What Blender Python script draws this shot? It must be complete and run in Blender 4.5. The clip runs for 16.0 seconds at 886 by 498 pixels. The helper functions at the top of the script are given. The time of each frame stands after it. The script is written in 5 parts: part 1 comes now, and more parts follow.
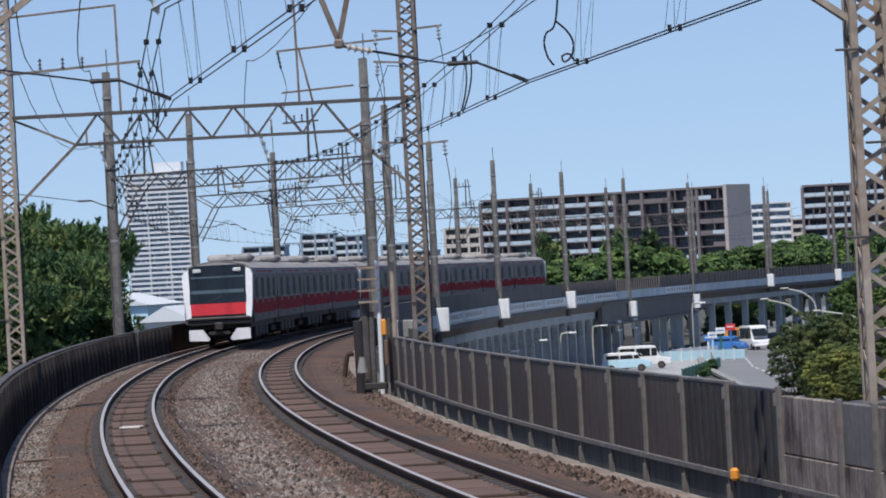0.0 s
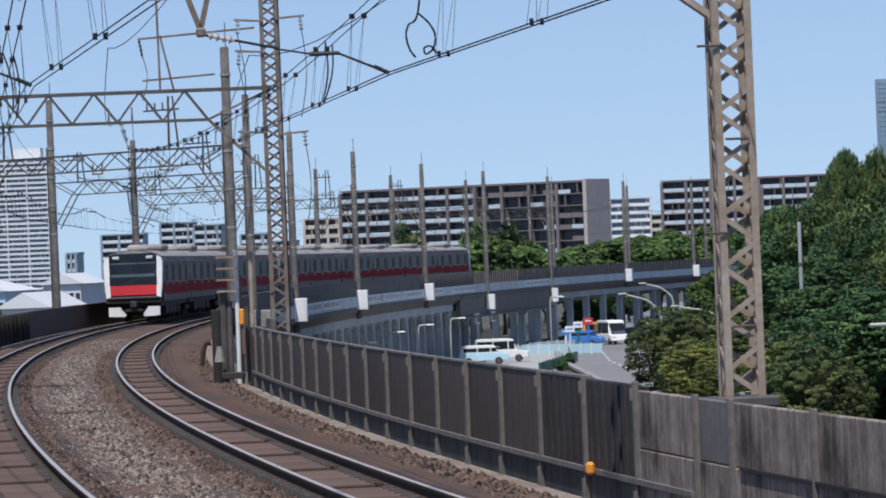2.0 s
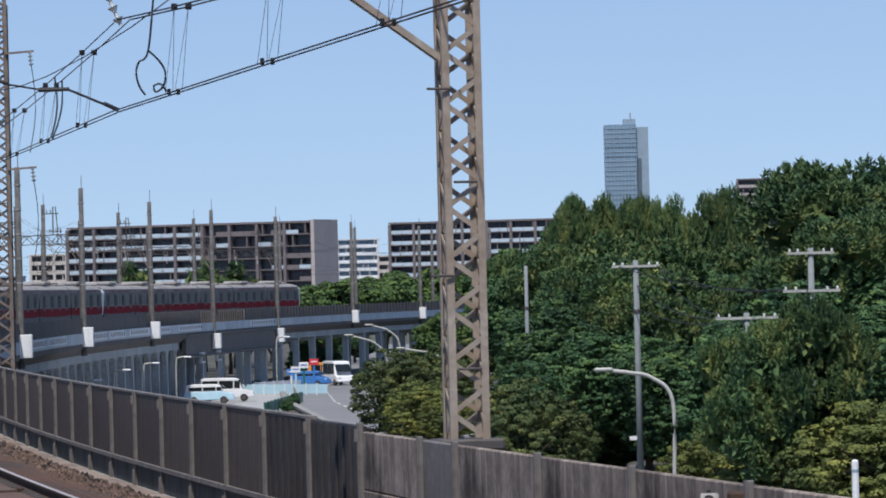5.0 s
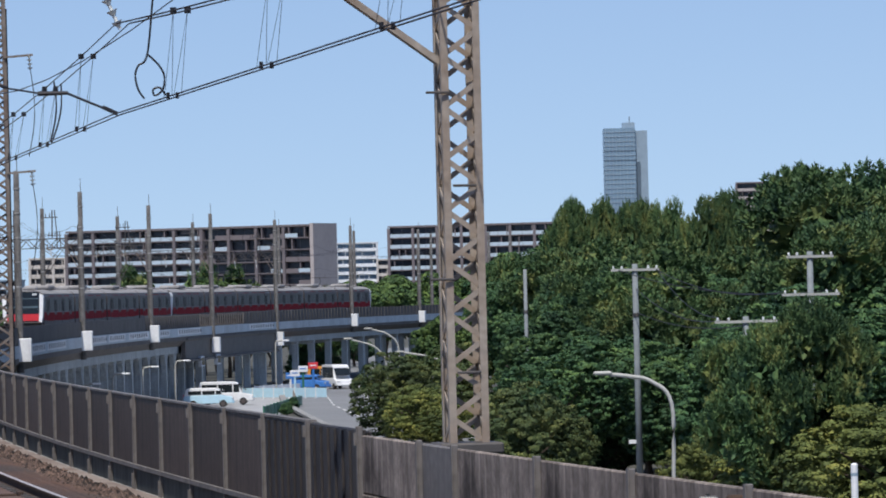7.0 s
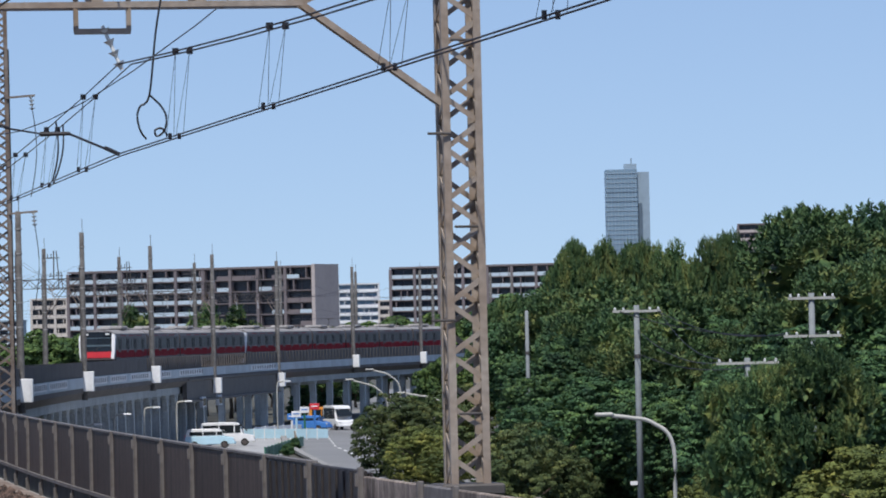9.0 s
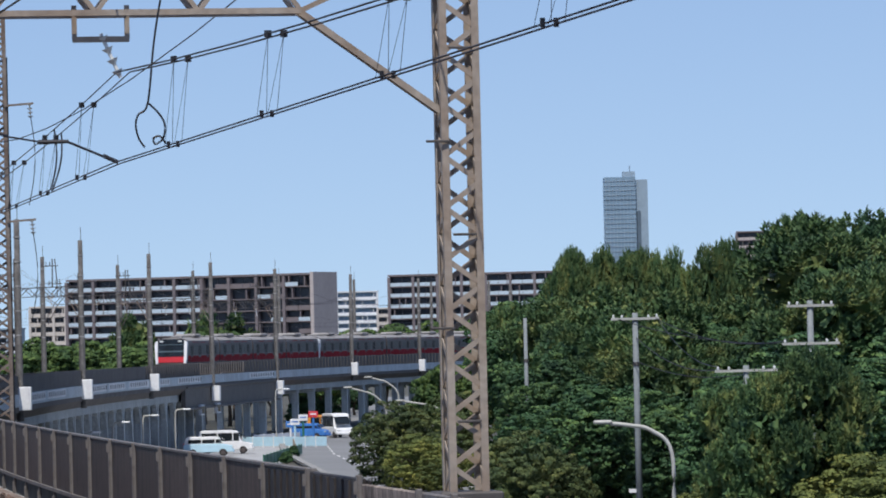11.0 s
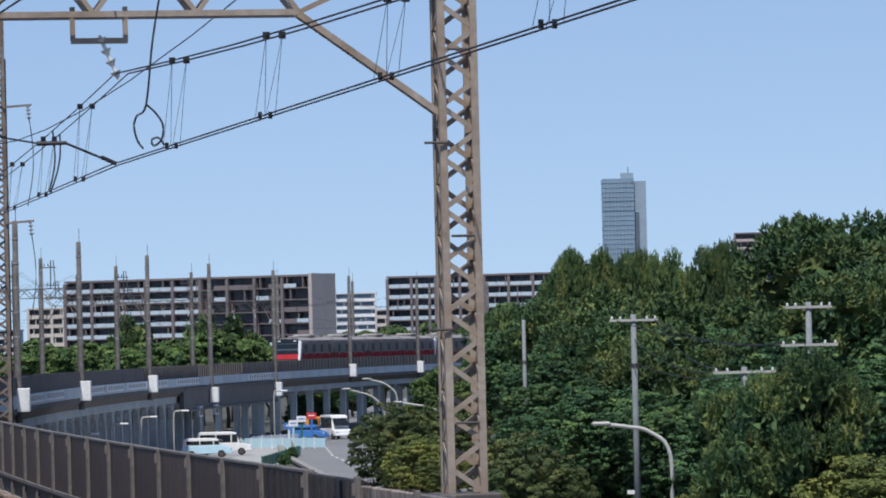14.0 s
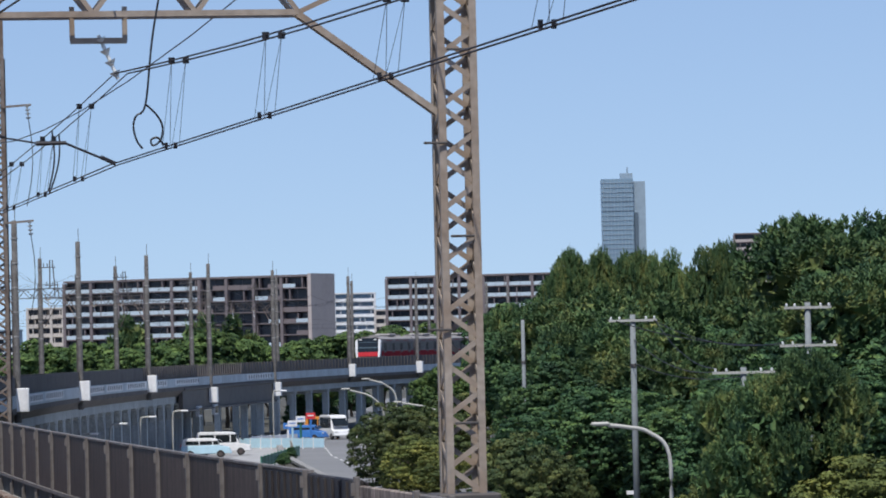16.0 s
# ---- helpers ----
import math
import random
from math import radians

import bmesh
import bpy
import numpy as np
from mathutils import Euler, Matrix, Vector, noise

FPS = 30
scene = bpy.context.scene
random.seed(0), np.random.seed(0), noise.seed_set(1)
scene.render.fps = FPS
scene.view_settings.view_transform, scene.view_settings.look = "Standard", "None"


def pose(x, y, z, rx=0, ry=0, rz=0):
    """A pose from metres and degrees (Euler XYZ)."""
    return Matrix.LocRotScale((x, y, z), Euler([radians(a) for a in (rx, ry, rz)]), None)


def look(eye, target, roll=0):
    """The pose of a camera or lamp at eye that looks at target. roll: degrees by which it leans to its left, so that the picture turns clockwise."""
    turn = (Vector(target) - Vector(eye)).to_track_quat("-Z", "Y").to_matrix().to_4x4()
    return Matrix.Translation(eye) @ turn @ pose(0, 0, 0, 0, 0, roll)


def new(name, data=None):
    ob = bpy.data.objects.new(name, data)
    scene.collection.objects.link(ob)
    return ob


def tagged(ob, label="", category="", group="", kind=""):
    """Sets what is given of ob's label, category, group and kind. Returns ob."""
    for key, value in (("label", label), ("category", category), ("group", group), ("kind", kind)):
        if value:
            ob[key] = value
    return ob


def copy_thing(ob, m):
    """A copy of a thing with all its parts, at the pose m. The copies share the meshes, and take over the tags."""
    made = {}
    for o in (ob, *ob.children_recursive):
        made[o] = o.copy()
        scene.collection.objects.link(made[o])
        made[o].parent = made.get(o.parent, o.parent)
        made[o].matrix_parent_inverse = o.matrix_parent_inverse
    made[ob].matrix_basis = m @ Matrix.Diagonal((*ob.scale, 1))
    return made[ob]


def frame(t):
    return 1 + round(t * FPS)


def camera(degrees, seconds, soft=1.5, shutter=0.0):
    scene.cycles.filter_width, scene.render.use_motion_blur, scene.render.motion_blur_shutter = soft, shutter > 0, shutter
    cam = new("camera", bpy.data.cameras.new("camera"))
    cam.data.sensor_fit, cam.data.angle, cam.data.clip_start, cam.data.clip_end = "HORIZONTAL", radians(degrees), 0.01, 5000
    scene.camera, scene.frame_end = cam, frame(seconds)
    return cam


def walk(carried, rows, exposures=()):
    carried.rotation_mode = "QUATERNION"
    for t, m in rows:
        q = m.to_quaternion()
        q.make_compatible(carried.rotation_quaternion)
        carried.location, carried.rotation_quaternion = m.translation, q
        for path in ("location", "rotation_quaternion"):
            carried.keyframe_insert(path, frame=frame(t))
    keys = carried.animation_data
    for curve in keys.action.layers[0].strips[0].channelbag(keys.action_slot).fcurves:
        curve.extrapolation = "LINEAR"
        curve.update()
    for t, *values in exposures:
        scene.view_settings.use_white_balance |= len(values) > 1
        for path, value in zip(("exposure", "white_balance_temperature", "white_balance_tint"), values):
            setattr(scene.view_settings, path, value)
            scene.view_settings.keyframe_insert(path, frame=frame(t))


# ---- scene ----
# ---- camera ----
cam = camera(10.54, 16.0, soft=1.85)
EYE = Vector((0.0, 0.0, 2.6))
# seconds, bearing to the right of +y, tilt up, lean
PATH = [
    (0.0, -4.979, 0.291, 3.096), (0.5, -4.963, 0.372, 3.114), (1.0, -4.901, 0.372, 3.087), (1.5, -4.374, 0.329, 2.884),
    (2.0, -3.304, 0.109, 2.304), (2.5, -2.086, -0.045, 1.774), (3.0, -1.199, -0.121, 1.593), (3.5, -0.619, -0.142, 1.582),
    (4.0, -0.251, -0.060, 1.543), (4.5, -0.082, 0.257, 1.429), (5.0, -0.038, 0.486, 1.419), (5.2, -0.038, 0.537, 1.403),
    (7.5, -0.036, 0.528, 1.452), (8.0, -0.053, 0.560, 1.460), (8.5, -0.026, 0.741, 1.363), (9.0, -0.035, 1.019, 1.354),
    (11.5, -0.007, 1.118, 1.398), (12.0, -0.000, 1.126, 1.400), (12.5, 0.004, 1.122, 1.368), (13.0, 0.001, 1.126, 1.367),
    (13.5, 0.007, 1.122, 1.381), (14.0, 0.005, 1.128, 1.392), (14.5, -0.005, 1.134, 1.381), (15.0, 0.014, 1.115, 1.425),
    (15.5, 0.022, 1.123, 1.394), (16.0, 0.014, 1.130, 1.352)]


def aim(bearing, tilt, lean):
    b, e = radians(bearing), radians(tilt)
    way = Vector((math.sin(b) * math.cos(e), math.cos(b) * math.cos(e), math.sin(e)))
    return look(EYE, EYE + way * 100, -lean)


walk(cam, [(t, aim(b, e, r)) for t, b, e, r in PATH])

# ---- light ----
SUN_EL, SUN_AZ = 61.0, 192.0      # elevation; compass bearing of the sun, clockwise from +y
world = bpy.data.worlds.new("sky")
scene.world = world
world.use_nodes = True
wn = world.node_tree
wn.nodes.clear()
w_out = wn.nodes.new("ShaderNodeOutputWorld")
w_bg = wn.nodes.new("ShaderNodeBackground")
w_sky = wn.nodes.new("ShaderNodeTexSky")
w_sky.sky_type = "NISHITA"
w_sky.sun_disc = False
w_sky.sun_elevation = radians(SUN_EL)
w_sky.sun_rotation = radians(SUN_AZ)
w_sky.altitude = 0
w_sky.air_density = 1.0
w_sky.dust_density = 0.4
w_sky.ozone_density = 2.0
w_co = wn.nodes.new("ShaderNodeTexCoord")
w_map = wn.nodes.new("ShaderNodeVectorMath")
w_map.operation = "ADD"
w_map.inputs[1].default_value = (0, 0, 0.095)
w_nrm = wn.nodes.new("ShaderNodeVectorMath")
w_nrm.operation = "NORMALIZE"
w_tint = wn.nodes.new("ShaderNodeMix")
w_tint.data_type = "RGBA"
w_tint.blend_type = "MULTIPLY"
w_tint.inputs[0].default_value = 1.0
w_tint.inputs[7].default_value = (0.945, 0.95, 1.065, 1)
wn.links.new(w_co.outputs["Generated"], w_map.inputs[0])
wn.links.new(w_map.outputs[0], w_nrm.inputs[0])
wn.links.new(w_nrm.outputs[0], w_sky.inputs["Vector"])
wn.links.new(w_sky.outputs[0], w_tint.inputs[6])
wn.links.new(w_tint.outputs[2], w_bg.inputs[0])
w_bg.inputs[1].default_value = 0.121
wn.links.new(w_bg.outputs[0], w_out.inputs[0])

sun_data = bpy.data.lights.new("sun", "SUN")
sun_data.energy = 4.6
sun_data.angle = radians(0.5)
sun_data.color = (1.0, 0.95, 0.88)
sun = new("sun", sun_data)
_b, _e = radians(SUN_AZ), radians(SUN_EL)
_from = Vector((math.sin(_b) * math.cos(_e), math.cos(_b) * math.cos(_e), math.sin(_e)))
sun.matrix_world = look(_from * 50, (0, 0, 0))
scene.view_settings.exposure = 0.0


# ---- materials ----
def nd(nt, kind, **kw):
    n = nt.nodes.new(kind)
    for k, v in kw.items():
        n.inputs[k].default_value = v
    return n


def surf(name, base, rough=0.7, metal=0.0, dark=0.6, scale=1.0, fine=14.0, bump=0.2, rand=0.0, streak=0.0, run=1.0, stain=None, amount=0.5, spec=0.5, island=0.0):
    """A surface with broad stains and fine grain. dark: how deep the grain goes; rand: change from piece to piece;
    streak: vertical runs; stain: a second colour in broad patches."""
    m = bpy.data.materials.new(name)
    m.use_nodes = True
    nt = m.node_tree
    bs = nt.nodes["Principled BSDF"]
    co = nt.nodes.new("ShaderNodeTexCoord")
    big = nd(nt, "ShaderNodeTexNoise", Scale=scale, Detail=6.0, Roughness=0.6)
    small = nd(nt, "ShaderNodeTexNoise", Scale=fine, Detail=4.0)
    nt.links.new(co.outputs["Object"], big.inputs["Vector"])
    nt.links.new(co.outputs["Object"], small.inputs["Vector"])
    mix = nt.nodes.new("ShaderNodeMix")
    mix.data_type = "RGBA"
    mix.inputs[6].default_value = (*base, 1)
    mix.inputs[7].default_value = (*(stain or tuple(c * dark for c in base)), 1)
    ramp = nt.nodes.new("ShaderNodeMapRange")
    ramp.inputs["From Min"].default_value = 0.38
    ramp.inputs["From Max"].default_value = 0.68
    ramp.inputs["To Max"].default_value = amount * 1.6
    nt.links.new(big.outputs[0], ramp.inputs["Value"])
    nt.links.new(ramp.outputs[0], mix.inputs[0])
    last = mix.outputs[2]

    def times(value_out, lo, hi):
        nonlocal last
        r = nt.nodes.new("ShaderNodeMapRange")
        r.inputs["From Min"].default_value, r.inputs["From Max"].default_value = 0.3, 0.7
        r.inputs["To Min"].default_value, r.inputs["To Max"].default_value = lo, hi
        nt.links.new(value_out, r.inputs["Value"])
        mm = nt.nodes.new("ShaderNodeMix")
        mm.data_type = "RGBA"
        mm.blend_type = "MULTIPLY"
        mm.inputs[0].default_value = 1.0
        nt.links.new(last, mm.inputs[6])
        nt.links.new(r.outputs[0], mm.inputs[7])
        last = mm.outputs[2]
        return r

    times(small.outputs[0], 1 - 0.5 * (1 - dark), 1 + 0.25 * (1 - dark))
    if streak:
        mp = nt.nodes.new("ShaderNodeMapping")
        mp.inputs["Scale"].default_value = (3.0 * run, 3.0 * run, 0.15 * run)
        sn = nd(nt, "ShaderNodeTexNoise", Scale=1.6, Detail=5.0)
        nt.links.new(co.outputs["Object"], mp.inputs[0])
        nt.links.new(mp.outputs[0], sn.inputs["Vector"])
        times(sn.outputs[0], 1 - streak, 1 + 0.4 * streak)
    if rand:
        oi = nt.nodes.new("ShaderNodeObjectInfo")
        r = times(oi.outputs["Random"], 1 - rand, 1 + rand)
        r.inputs["From Min"].default_value, r.inputs["From Max"].default_value = 0, 1
    if island:
        gi = nt.nodes.new("ShaderNodeNewGeometry")
        r = times(gi.outputs["Random Per Island"], 1 - island, 1 + island)
        r.inputs["From Min"].default_value, r.inputs["From Max"].default_value = 0, 1
    nt.links.new(last, bs.inputs["Base Color"])
    bs.inputs["Specular IOR Level"].default_value = spec
    bs.inputs["Roughness"].default_value = rough
    bs.inputs["Metallic"].default_value = metal
    if bump:
        bp = nt.nodes.new("ShaderNodeBump")
        bp.inputs["Strength"].default_value = bump
        bp.inputs["Distance"].default_value = 0.02
        nt.links.new(small.outputs[0], bp.inputs["Height"])
        nt.links.new(bp.outputs[0], bs.inputs["Normal"])
    return m


def leafy(name, a, b, c):
    m = bpy.data.materials.new(name)
    m.use_nodes = True
    nt = m.node_tree
    bs = nt.nodes["Principled BSDF"]
    g = nt.nodes.new("ShaderNodeNewGeometry")
    co = nt.nodes.new("ShaderNodeTexCoord")
    nz = nd(nt, "ShaderNodeTexNoise", Scale=0.55, Detail=5.0, Roughness=0.62)
    nt.links.new(co.outputs["Object"], nz.inputs["Vector"])
    add = nt.nodes.new("ShaderNodeMath")
    add.operation = "MULTIPLY_ADD"
    add.inputs[1].default_value = 0.22
    nt.links.new(g.outputs["Random Per Island"], add.inputs[0])
    sub = nt.nodes.new("ShaderNodeMath")
    sub.operation = "MULTIPLY_ADD"
    sub.inputs[1].default_value, sub.inputs[2].default_value = 2.2, -0.75
    nt.links.new(nz.outputs[0], sub.inputs[0])
    nt.links.new(sub.outputs[0], add.inputs[2])
    rp = nt.nodes.new("ShaderNodeValToRGB")
    rp.color_ramp.elements[0].color, rp.color_ramp.elements[1].color = (*a, 1), (*c, 1)
    rp.color_ramp.elements[0].position, rp.color_ramp.elements[1].position = 0.1, 0.9
    e = rp.color_ramp.elements.new(0.5)
    e.color = (*b, 1)
    nt.links.new(add.outputs[0], rp.inputs[0])
    oi = nt.nodes.new("ShaderNodeObjectInfo")
    hs = nt.nodes.new("ShaderNodeHueSaturation")
    mr = nt.nodes.new("ShaderNodeMapRange")
    mr.inputs["To Min"].default_value, mr.inputs["To Max"].default_value = 0.8, 1.25
    nt.links.new(oi.outputs["Random"], mr.inputs["Value"])
    nt.links.new(mr.outputs[0], hs.inputs["Value"])
    nt.links.new(rp.outputs[0], hs.inputs["Color"])
    nt.links.new(hs.outputs[0], bs.inputs["Base Color"])
    bs.inputs["Roughness"].default_value = 0.65
    bs.inputs["Specular IOR Level"].default_value = 0.2
    return m


M_CONC = surf("concrete", (0.34, 0.34, 0.33), 0.85, dark=0.6, scale=0.35, fine=9, streak=0.35)
M_CONC_PALE = surf("pale_painted_concrete", (0.56, 0.63, 0.67), 0.75, dark=0.7, scale=0.3, fine=6, streak=0.3)
M_DUSTY = surf("dusty_concrete", (0.26, 0.215, 0.185), 0.9, dark=0.5, scale=0.6, fine=9, stain=(0.13, 0.09, 0.07), amount=0.6)
M_CONC_BLUE = surf("painted_concrete", (0.43, 0.475, 0.495), 0.8, dark=0.7, scale=0.3, fine=6, streak=0.25)
M_MAST = surf("mottled_spun_concrete", (0.165, 0.158, 0.152), 0.8, dark=0.45, scale=1.6, fine=7, streak=0.4, amount=0.6)
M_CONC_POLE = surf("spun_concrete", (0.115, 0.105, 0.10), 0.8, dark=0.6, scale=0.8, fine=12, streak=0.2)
# Concrete darkened in its colour to give the dim space below the deck.
M_DECK_SHADE = surf("underdeck_shade_concrete", (0.066, 0.068, 0.074), 0.85, dark=0.6, scale=0.4, fine=6, streak=0.4)
M_GROUND = surf("ground", (0.085, 0.085, 0.07), 0.95, dark=0.6, scale=0.02, fine=0.7, bump=0.1)
M_ASPHALT = surf("asphalt", (0.205, 0.212, 0.22), 0.9, dark=0.75, scale=0.08, fine=3, bump=0.1)
M_LOT = surf("pale_paving", (0.37, 0.38, 0.39), 0.9, dark=0.8, scale=0.08, fine=2, bump=0.1)
M_MARK = surf("road_paint", (0.72, 0.72, 0.70), 0.7, dark=0.75, scale=2, fine=10, bump=0)
M_BALLAST = surf("ballast", (0.066, 0.048, 0.040), 0.95, dark=0.45, scale=0.25, fine=22, bump=0.9, stain=(0.115, 0.060, 0.038), amount=0.75)
M_STONE = surf("stone", (0.165, 0.142, 0.128), 0.9, dark=0.5, scale=0.5, fine=9, bump=0.3, stain=(0.10, 0.062, 0.047), amount=0.6, island=0.95)
M_STONE_DARK = surf("brown_stone", (0.098, 0.064, 0.050), 0.9, dark=0.5, scale=0.5, fine=9, bump=0.3, island=0.95)
M_SLAB = surf("rust_dusted_slab", (0.130, 0.080, 0.060), 0.85, dark=0.65, scale=0.6, fine=16, rand=0.12)
M_RAIL = surf("rail_side", (0.070, 0.047, 0.036), 0.8, spec=0.15, dark=0.6, scale=1.5, fine=20)
M_RAILTOP = surf("rail_head", (0.52, 0.48, 0.46), 0.45, metal=0.35, dark=0.85, scale=0.3, fine=9, bump=0)
M_PANEL = surf("brown_panel", (0.098, 0.074, 0.062), 0.6, dark=0.6, scale=0.9, fine=9, rand=0.16, streak=0.4, run=2.0, spec=0.15)
M_PANEL_GREY = surf("grey_panel", (0.35, 0.295, 0.255), 0.8, dark=0.45, scale=1.1, fine=14, rand=0.15, streak=0.5, run=2.6, stain=(0.075, 0.062, 0.056), amount=0.62, spec=0.15, bump=0.1)
M_LOWER = surf("dark_green_grey_panel", (0.066, 0.072, 0.070), 0.7, dark=0.55, scale=0.9, fine=8, rand=0.15, streak=0.5, spec=0.15)
M_POST = surf("galvanised_post", (0.195, 0.180, 0.172), 0.6, spec=0.2, dark=0.6, scale=1.5, fine=9, streak=0.3)
M_BLACK = surf("black_slat", (0.046, 0.041, 0.040), 0.55, dark=0.6, scale=0.6, fine=8, rand=0.3, spec=0.15)
M_STEEL = surf("weathered_steel", (0.36, 0.31, 0.26), 0.6, metal=0.1, dark=0.6, scale=1.2, fine=10, stain=(0.22, 0.15, 0.10), amount=0.5)
M_STEEL_MID = surf("rusty_grey_steel", (0.23, 0.20, 0.175), 0.65, metal=0.2, dark=0.5, scale=1.2, fine=10, stain=(0.12, 0.075, 0.05), amount=0.6)
M_STEEL_DK = surf("dark_steel", (0.115, 0.105, 0.10), 0.65, metal=0.3, dark=0.6, scale=1.2, fine=10)
M_WIRE = surf("wire", (0.045, 0.045, 0.05), 0.5, metal=0.6, dark=0.7, bump=0)
M_INSUL = surf("insulator", (0.06, 0.05, 0.05), 0.25, dark=0.8, bump=0)
M_INSUL_W = surf("white_insulator", (0.62, 0.64, 0.63), 0.3, dark=0.85, bump=0)
M_WHITE = surf("white_paint", (0.76, 0.77, 0.78), 0.45, dark=0.85, scale=1, fine=6, bump=0.02)
# Darker than bare steel: the shaded flanks' dim reflections are in the colour.
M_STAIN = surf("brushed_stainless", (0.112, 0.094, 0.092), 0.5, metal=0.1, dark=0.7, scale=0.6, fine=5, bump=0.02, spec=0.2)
M_ROOF = surf("train_roof", (0.29, 0.28, 0.275), 0.7, dark=0.7, scale=0.8, fine=6)
M_RED = surf("red_paint", (0.62, 0.035, 0.045), 0.4, dark=0.85, scale=1, fine=5, bump=0)
M_GLASS = surf("dark_glass", (0.012, 0.016, 0.018), 0.10, dark=0.8, bump=0)
# Greyer than the door glass: the fixed panes' reflection is in the colour.
M_WIN_SIDE = surf("reflection_grey_glass", (0.030, 0.031, 0.033), 0.35, dark=0.8, bump=0, spec=0.1)
M_GLASS_SIDE = surf("tinted_side_glass", (0.010, 0.011, 0.013), 0.4, dark=0.8, bump=0, spec=0.03)
# The cab's red again, darker: the flank's shade is put into the colour.
M_RED_SIDE = surf("shaded_side_red", (0.32, 0.027, 0.034), 0.7, dark=0.8, scale=1, fine=5, bump=0, spec=0.04)
M_SCREEN_BAND = surf("cab_and_reflection", (0.075, 0.11, 0.125), 0.3, dark=0.7, bump=0)
M_LAMP = surf("weathered_lamp_grey", (0.40, 0.40, 0.37), 0.6, dark=0.75, scale=1, fine=6, bump=0.05)
M_POLE = surf("pole_grey", (0.20, 0.225, 0.235), 0.8, dark=0.7, scale=1, fine=8, bump=0.05)
M_SIGN = surf("weathered_enamel", (0.60, 0.57, 0.52), 0.5, dark=0.6, scale=9, fine=40, amount=0.4, bump=0.02)
M_UNDER = surf("underframe", (0.03, 0.028, 0.027), 0.7, dark=0.6, scale=2, fine=8)
M_ORANGE = surf("orange_plastic", (0.75, 0.30, 0.04), 0.5, dark=0.8, bump=0.05)
M_BLUE = surf("blue_paint", (0.05, 0.20, 0.55), 0.45, dark=0.8, bump=0.02)
M_LTBLUE = surf("light_blue_paint", (0.46, 0.68, 0.80), 0.45, dark=0.85, bump=0.02)
M_GREENP = surf("green_fence_paint", (0.03, 0.16, 0.10), 0.5, dark=0.7, bump=0.05)
M_CREAM = surf("cream_render", (0.52, 0.48, 0.44), 0.85, dark=0.85, scale=0.08, fine=0.8, bump=0)
M_APT = surf("mauve_render", (0.165, 0.143, 0.150), 0.85, dark=0.85, scale=0.08, fine=0.8, bump=0)
M_APT_END = surf("grey_tile", (0.42, 0.375, 0.36), 0.8, dark=0.85, scale=0.08, fine=0.8, bump=0)
M_APT_BLUE = surf("balcony_front", (0.46, 0.56, 0.63), 0.5, dark=0.85, scale=0.08, fine=0.8, bump=0)
M_APT_DARK = surf("window_recess", (0.03, 0.035, 0.045), 0.3, dark=0.8, scale=0.3, fine=0.6, bump=0)
M_TOWER = surf("tower_glass", (0.18, 0.275, 0.365), 0.35, dark=0.85, scale=0.04, fine=0.3, bump=0)
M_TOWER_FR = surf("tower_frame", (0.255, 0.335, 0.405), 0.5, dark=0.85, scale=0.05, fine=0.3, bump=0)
M_TOWER_DK = surf("tower_louvre", (0.09, 0.13, 0.17), 0.5, dark=0.85, scale=0.05, fine=0.3, bump=0)
M_PALE = surf("pale_tower", (0.60, 0.63, 0.66), 0.7, dark=0.88, scale=0.05, fine=0.4, bump=0)
M_BARK = surf("bark", (0.10, 0.075, 0.055), 0.9, dark=0.5, scale=2, fine=9, bump=0.5)
L_PINE = leafy("pine_needles", (0.024, 0.058, 0.028), (0.068, 0.122, 0.046), (0.20, 0.215, 0.068))
L_BROAD = leafy("broad_leaves", (0.014, 0.040, 0.019), (0.042, 0.092, 0.038), (0.125, 0.20, 0.058))
L_FAR = leafy("bright_leaves", (0.022, 0.050, 0.020), (0.058, 0.102, 0.030), (0.13, 0.19, 0.05))
L_OLIVE = leafy("olive_leaves", (0.024, 0.046, 0.022), (0.062, 0.088, 0.032), (0.16, 0.17, 0.05))
L_BUSH = leafy("shrub_leaves", (0.040, 0.062, 0.022), (0.11, 0.135, 0.036), (0.26, 0.25, 0.06))


# ---- building blocks ----
def part(name, bm, mat, parent=None, label="", smooth=False):
    me = bm if isinstance(bm, bpy.types.Mesh) else bpy.data.meshes.new(name)
    if not isinstance(bm, bpy.types.Mesh):
        bmesh.ops.recalc_face_normals(bm, faces=bm.faces)
        bm.to_mesh(me)
        bm.free()
    if not me.materials:
        me.materials.append(mat)
    if smooth:
        for p in me.polygons:
            p.use_smooth = True
    ob = new(name, me)
    ob.parent = parent
    if label:
        ob["label"] = label
    return ob


def base(name, m=None, **tags):
    ob = new(name)
    if m is not None:
        ob.matrix_world = m
    return tagged(ob, **tags)


def bx(bm, c, size, turn=0.0, bevel=0.0, tilt=None):
    """A box about c."""
    r = bmesh.ops.create_cube(bm, size=1)
    m = Matrix.Translation(c) @ (tilt or Matrix.Rotation(turn, 4, "Z")) @ Matrix.Diagonal((*size, 1))
    bmesh.ops.transform(bm, matrix=m, verts=r["verts"])
    if bevel:
        eds = list({e for v in r["verts"] for e in v.link_edges})
        bmesh.ops.bevel(bm, geom=eds, offset=bevel, segments=1, affect="EDGES")
    return bm


